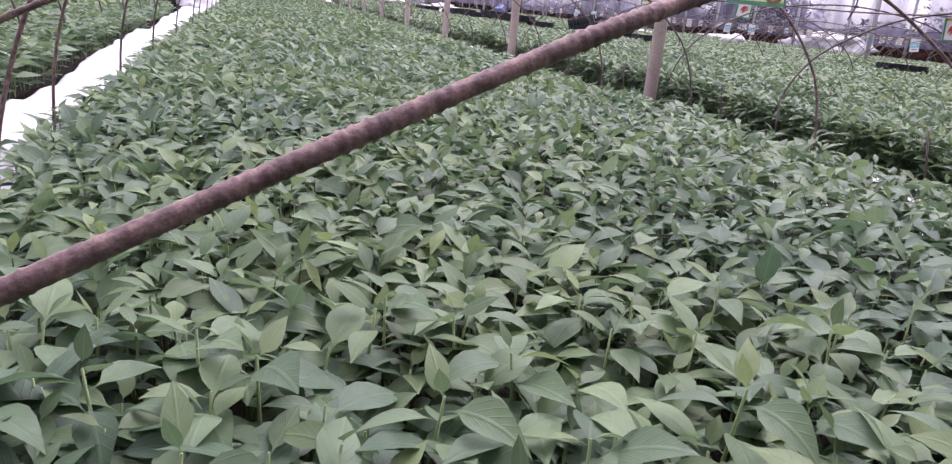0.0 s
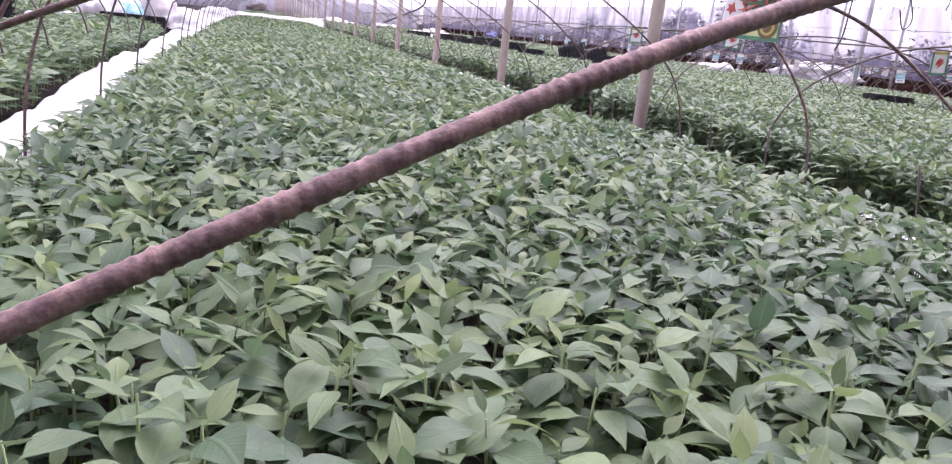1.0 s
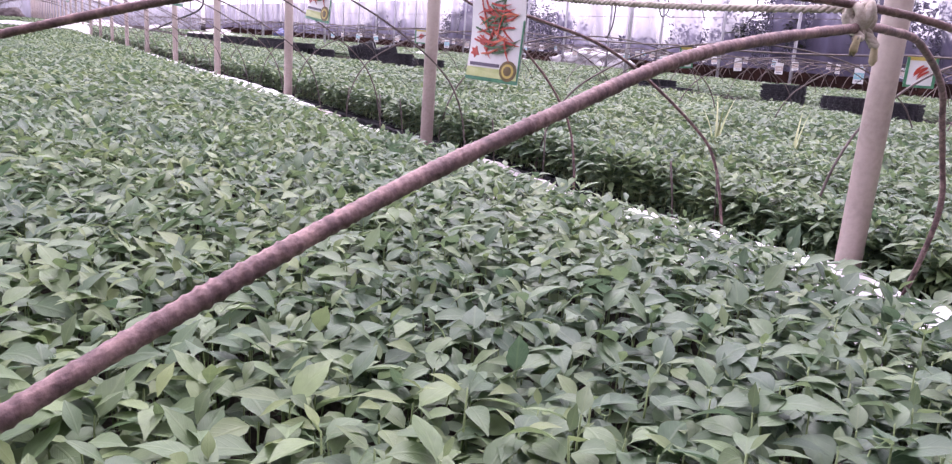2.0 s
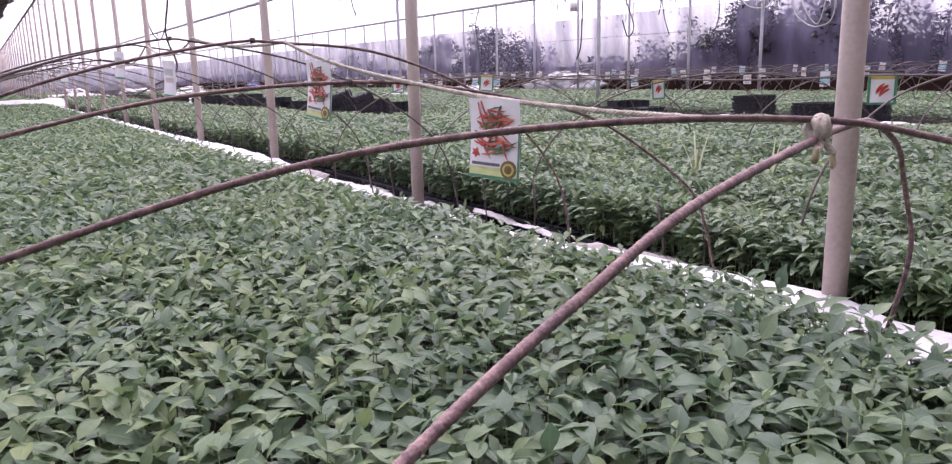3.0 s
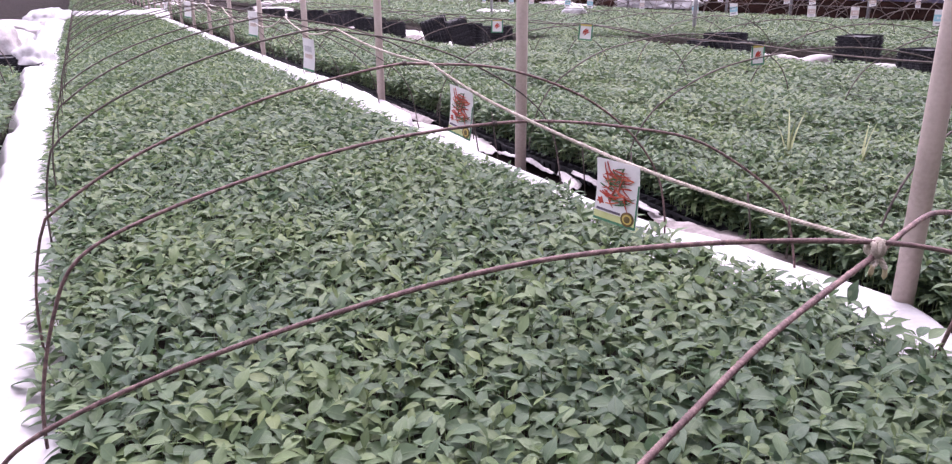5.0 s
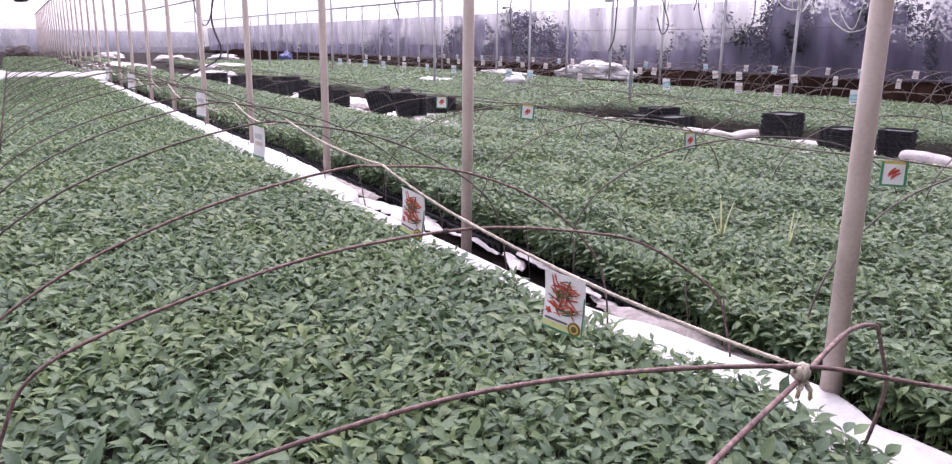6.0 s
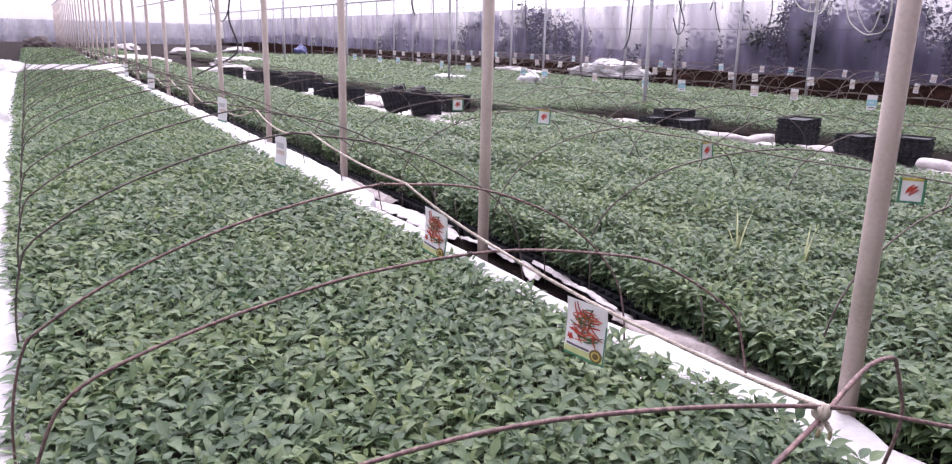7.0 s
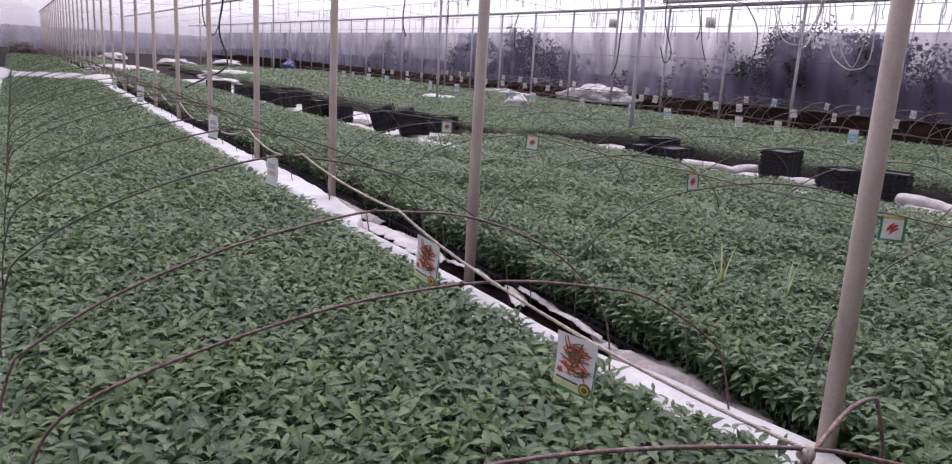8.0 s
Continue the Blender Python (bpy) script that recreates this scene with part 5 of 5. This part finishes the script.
def bush(y, x, high, wide, seed, n, limbs):
    """A shrub: limbs that fork, with leaves in loose clumps along them, so that the outline is ragged and gaps stay open."""
    r = np.random.default_rng(seed)
    e = new("bush")
    wood, at_leaf = bmesh.new(), []
    for k in range(limbs):
        tip = np.array([r.uniform(-0.2, 0.3), wide * (2 * (k + r.uniform(0.1, 0.9)) / limbs - 1), high * r.uniform(0.62, 1.0) * (1 - 0.35 * abs(2 * (k + 0.5) / limbs - 1) ** 2)])
        path = smooth_path([(0, tip[1] * 0.2, -0.1), (tip[0] * 0.3, tip[1] * 0.55, tip[2] * 0.4), tuple(tip * (1, 0.9, 0.78)), tuple(tip)], 5)
        tube(wood, path, lambda i: 0.022 * (1 - i / 18), 5)
        for f in range(5):
            p = path[int(len(path) * r.uniform(0.3, 0.95))]
            q = p + Vector((r.normal(0, 0.12), r.normal(0, 0.22), r.uniform(-0.05, 0.3)))
            tube(wood, [p, p.lerp(q, 0.5) + Vector((0, 0, 0.03)), q], 0.006, 4)
            m = max(4, int(n / limbs / 7))
            at_leaf.append(np.array(q) + r.normal(0, 1, (m, 3)) * (0.10, 0.14, 0.11))
        for p in path[len(path) // 4:]:
            m = max(1, int(n / limbs / len(path) / 2))
            at_leaf.append(np.array(p) + r.normal(0, 1, (m, 3)) * (0.12, 0.15, 0.12))
    part("branches", wood, WIRE, e)
    base = np.concatenate(at_leaf)
    m = len(base)
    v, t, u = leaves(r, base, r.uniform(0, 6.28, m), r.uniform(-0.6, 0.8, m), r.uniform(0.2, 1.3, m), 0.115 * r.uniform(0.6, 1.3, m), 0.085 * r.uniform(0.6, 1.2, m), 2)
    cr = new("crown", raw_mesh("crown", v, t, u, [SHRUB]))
    cr.parent = e
    e.matrix_basis = pose(x, y, 0.0)
    return tagged(e, "dark leafy bush pressing against the wall film outside", "bush", "bushes outside the wall")


for k, (y, high, wide, n, limbs) in enumerate(((25.5, 1.95, 2.2, 2400, 10), (21.6, 2.15, 2.0, 4200, 12), (19.2, 1.6, 1.0, 900, 6), (14.0, 1.35, 0.8, 420, 5), (12.6, 1.85, 0.7, 420, 4), (10.9, 2.25, 0.95, 3800, 10), (10.25, 2.75, 0.55, 700, 5),
                                                (9.1, 2.15, 1.2, 4600, 11), (7.75, 2.6, 0.55, 500, 4), (6.3, 2.0, 1.2, 2000, 8), (33, 1.8, 2.5, 1200, 8))):
    bush(y, 13.62, high, wide, 60 + k, n, limbs)
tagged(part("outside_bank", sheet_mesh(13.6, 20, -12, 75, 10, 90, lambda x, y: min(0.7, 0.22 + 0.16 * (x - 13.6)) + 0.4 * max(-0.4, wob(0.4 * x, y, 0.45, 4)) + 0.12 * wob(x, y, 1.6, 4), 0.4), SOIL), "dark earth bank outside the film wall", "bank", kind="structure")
hr = np.random.default_rng(9)
hn = 22000
hb = np.c_[hr.uniform(13.6, 14.6, hn), np.where(hr.random(hn) < 0.3, hr.uniform(5, 12.5, hn), hr.uniform(-2, 60, hn)), np.zeros(hn)]
hb[:, 2] = hr.uniform(0, 1, hn) * (0.75 + 0.35 * np.sin(hb[:, 1] * 0.9) * np.sin(hb[:, 1] * 0.37 + 1) + 0.75 * np.exp(-((hb[:, 1] - 9.0) / 2.2) ** 2))
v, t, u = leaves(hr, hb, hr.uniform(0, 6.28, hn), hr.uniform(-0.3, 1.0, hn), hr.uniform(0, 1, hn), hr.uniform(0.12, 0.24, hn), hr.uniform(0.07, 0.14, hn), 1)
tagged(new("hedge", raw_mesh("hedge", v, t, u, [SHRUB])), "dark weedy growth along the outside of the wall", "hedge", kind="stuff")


# ---- cords, strings and number boards under the roof ----
def cord(points, r, label, group, mat):
    return tagged(part("cable", tube(bmesh.new(), smooth_path(points, 6), r, 6), mat), label, "cord", group)


cord([(1.07, 12, 2.742), (1.1, 12, 2.0), (1.0, 12, 1.3), (1.12, 12, 0.85), (1.05, 12, 0.66), (0.75, 12, 0.5), (0.45, 12, 0.35)], 0.014, "black cable hanging from a roof wire", "hanging cables", CORD)
cord([(0.98, 12, 2.74), (0.8, 12, 2.2), (0.75, 12, 1.5), (0.9, 12, 1.2), (1.05, 12, 1.6), (1.2, 12, 2.745)], 0.009, "black cable loop hanging from a roof wire", "hanging cables", CORD)
cord([(-2.08, 8, 2.77), (-2.06, 8, 2.0), (-2.1, 8, 1.3), (-2.12, 8, 1.0)], 0.012, "black cable hanging over the path", "hanging cables", CORD)
cord([(-1.75, 9, 2.762), (-1.76, 9, 2.2), (-1.72, 9, 1.6)], 0.01, "black cable hanging over the path", "hanging cables", CORD)
cord([(-0.5, 12, 2.732), (-0.52, 12, 2.0), (-0.5, 12, 1.75)], 0.01, "black cable hanging beside the posts", "hanging cables", CORD)
cord([(2.42, 8, 2.77), (2.44, 8, 2.0), (2.4, 8, 1.5), (2.45, 8, 1.3)], 0.008, "black cable hanging over the second bed", "hanging cables", CORD)
cord([(8.9, 10, 2.64), (8.85, 10, 2.0), (9.1, 10, 1.4), (8.95, 10, 1.2), (8.8, 10, 1.5)], 0.012, "dark cable loop hanging near the wall", "hanging cables", CORD)
cord([(10.1, 8, 2.546), (10.2, 8, 1.9), (10.35, 8, 1.6), (10.6, 8, 1.9), (10.7, 8, 2.5)], 0.012, "pale string loop hanging near the wall", "hanging strings", STRING)
cord([(11.2, 9.46, 2.49), (11.18, 9.17, 1.86), (11.16, 8.8, 1.68), (11.18, 8.48, 1.8), (11.2, 8.34, 2.49)], 0.011, "pale string loop hanging from the wall pipe", "hanging strings", STRING)
cord([(11.2, 9.40, 2.49), (11.14, 9.1, 2.0), (11.12, 8.8, 1.84), (11.14, 8.5, 1.95), (11.2, 8.30, 2.49)], 0.009, "pale string loop hanging from the wall pipe", "hanging strings", STRING)
cord([(11.2, 8.2, 2.49), (11.18, 8.03, 1.63), (11.17, 7.78, 1.35), (11.16, 7.49, 1.26), (11.17, 7.21, 1.47), (11.2, 7.27, 2.49)], 0.011, "long pale string loop hanging from the wall pipe", "hanging strings", STRING)
cord([(11.2, 8.1, 2.49), (11.14, 7.85, 1.75), (11.13, 7.5, 1.3), (11.15, 7.35, 1.8), (11.2, 7.3, 2.49)], 0.009, "long pale string loop hanging from the wall pipe", "hanging strings", STRING)
cord([(11.2, 10.14, 2.49), (11.18, 9.76, 1.99), (11.17, 9.75, 1.44), (11.17, 10.05, 1.12), (11.18, 10.45, 1.04)], 0.012, "black cable curling down from the wall pipe", "hanging cables", CORD)
cord([(11.2, 13.92, 2.49), (11.18, 13.93, 1.77), (11.18, 13.98, 1.16), (11.17, 14.13, 0.85)], 0.018, "thick black cable hanging from the wall pipe", "hanging cables", CORD)
cord([(11.2, 11.43, 2.49), (11.18, 11.31, 2.02), (11.18, 11.37, 1.75)], 0.014, "short black cable hanging from the wall pipe", "hanging cables", CORD)
cord([(11.2, 11.36, 2.49), (11.17, 11.21, 1.75), (11.18, 11.04, 1.29)], 0.012, "black cable hanging from the wall pipe", "hanging cables", CORD)
cord([(11.2, 18.58, 2.49), (11.18, 18.76, 1.97), (11.18, 18.52, 0.88)], 0.016, "thin black cable hanging from the wall pipe", "hanging cables", CORD)
for x, y, z0, z1 in ((3.05, 8, 1.45, 2.784), (3.34, 8, 1.7, 2.79)):
    ch = new("chain")
    for k in range(int((z1 - z0) / 0.045)):
        lk = bmesh.new()
        a0 = 0 if k % 2 else math.pi / 2
        tube(lk, [Vector((0.011 * math.cos(a) * math.cos(a0), 0.011 * math.cos(a) * math.sin(a0), 0.028 * math.sin(a))) for a in np.linspace(0, 6.283, 10)], 0.0045, 5)
        o = part("link", lk, WIRE, ch)
        o.location = (0, 0, -0.045 * k)
    ch.matrix_basis = pose(x, y, z1)
    tagged(ch, "dark metal chain hanging from a cross wire", "chain", "hanging chains")

sr = random.Random(8)
string0 = None
for k in range(340):
    x = sr.choice((-4.6, -2.6, 2.07, 4.4, 9.8, 9.8, 12.3, 6.2, 6.2, 11.2, 12.3, 9.8, 11.2))
    top = {-4.6: 3.25, -2.6: 3.3, 2.07: 3.3, 4.4: 3.2, 8.6: 3.1, 9.8: 2.75, 12.3: 2.5, 6.2: 2.86, 11.2: 2.45}[x] + 0.008
    m = pose(x, sr.choice((sr.uniform(3, 15), sr.uniform(4, 34))), top, 0, 0, sr.uniform(0, 360)) @ Matrix.Diagonal((1, 1, sr.uniform(0.5, 2.0), 1))
    if string0 is None:
        string0 = tagged(part("hanging_string", tube(bmesh.new(), smooth_path([(0, 0, 0), (0.01, 0.005, -0.2), (-0.008, 0.01, -0.42), (0.006, 0, -0.6)], 5), 0.008, 5), STRING), "pale frayed string hanging from a roof wire", "string", "hanging strings")
        tuft = bmesh.new()
        for j in range(5):
            tube(tuft, [Vector((0.006, 0, -0.6)), Vector((0.006 + 0.02 * math.cos(j * 1.3), 0.02 * math.sin(j * 1.3), -0.66)), Vector((0.006 + 0.025 * math.cos(j * 1.3), 0.03 * math.sin(j * 1.3), -0.74))], 0.003, 4)
        part("tassel", tuft, STRING, string0)
        string0.matrix_basis = m
    else:
        copy_thing(string0, m)


def number_board(x, y, z, text, turn):
    """A hung board; without text it carries plain bars."""
    e = new("number_board")
    part("board", box(bmesh.new(), -0.11, -0.006, -0.11, 0.11, 0.006, 0.11, 0.003), PACK, e)
    if not text:
        for k in (-1, 1):
            part("mark", box(bmesh.new(), 0.035 * k - 0.02, -0.010, -0.06, 0.035 * k + 0.02, -0.006, 0.06, 0.001), SALMON, e, "pale pink bar of a faded figure")
        part("hanger", bar([(0, 0, 0.1), (0, 0, 0.2), (0, 0, 0.36)], 0.003, 5), WIRE, e)
        e.matrix_basis = pose(x, y, z, 0, 0, turn)
        return tagged(e, "white hanging board with faded pink marks", "number board", "number boards")
    cu = bpy.data.curves.new("digits", "FONT")
    cu.body, cu.size, cu.align_x, cu.align_y, cu.extrude = text, 0.15, "CENTER", "CENTER", 0.001
    tmp = bpy.data.objects.new("digits", cu)
    scene.collection.objects.link(tmp)
    me = bpy.data.meshes.new_from_object(tmp.evaluated_get(bpy.context.evaluated_depsgraph_get()))
    bpy.data.objects.remove(tmp)
    me.materials.append(RED)
    d = new("digits", me)
    d.parent = e
    d.matrix_basis = pose(0, -0.008, 0, 90, 0, 0)
    part("hanger", bar([(0, 0, 0.1), (0, 0, 0.3), (0, 0, 1.15 if text == "74" else 0.4)], 0.003, 5), WIRE, e)
    e.matrix_basis = pose(x, y, z, 0, 0, turn)
    return tagged(e, "white hanging board with red number " + text, "number board", "number boards")


number_board(2.07, 11, 2.14, "74", -20)
number_board(-0.36, 13.6, 2.62, "75", -10)
number_board(11.14, 14.19, 2.14, "", -25)
number_board(11.14, 10.98, 2.12, "", -30)

tagged(part("wall_north_curtain", sheet_mesh(-13.5, 13.2, 71.9, 72.0, 20, 2, lambda x, y: 1.7, 1.9), PALEFILM), "grey translucent film at the foot of the end wall", "wall film", kind="structure")
tagged(part("wall_west_curtain", sheet_mesh(-13.45, -13.4, -12, 72, 2, 40, lambda x, y: 1.7, 1.9), PALEFILM), "grey translucent film at the foot of the far side wall", "wall film", kind="structure")
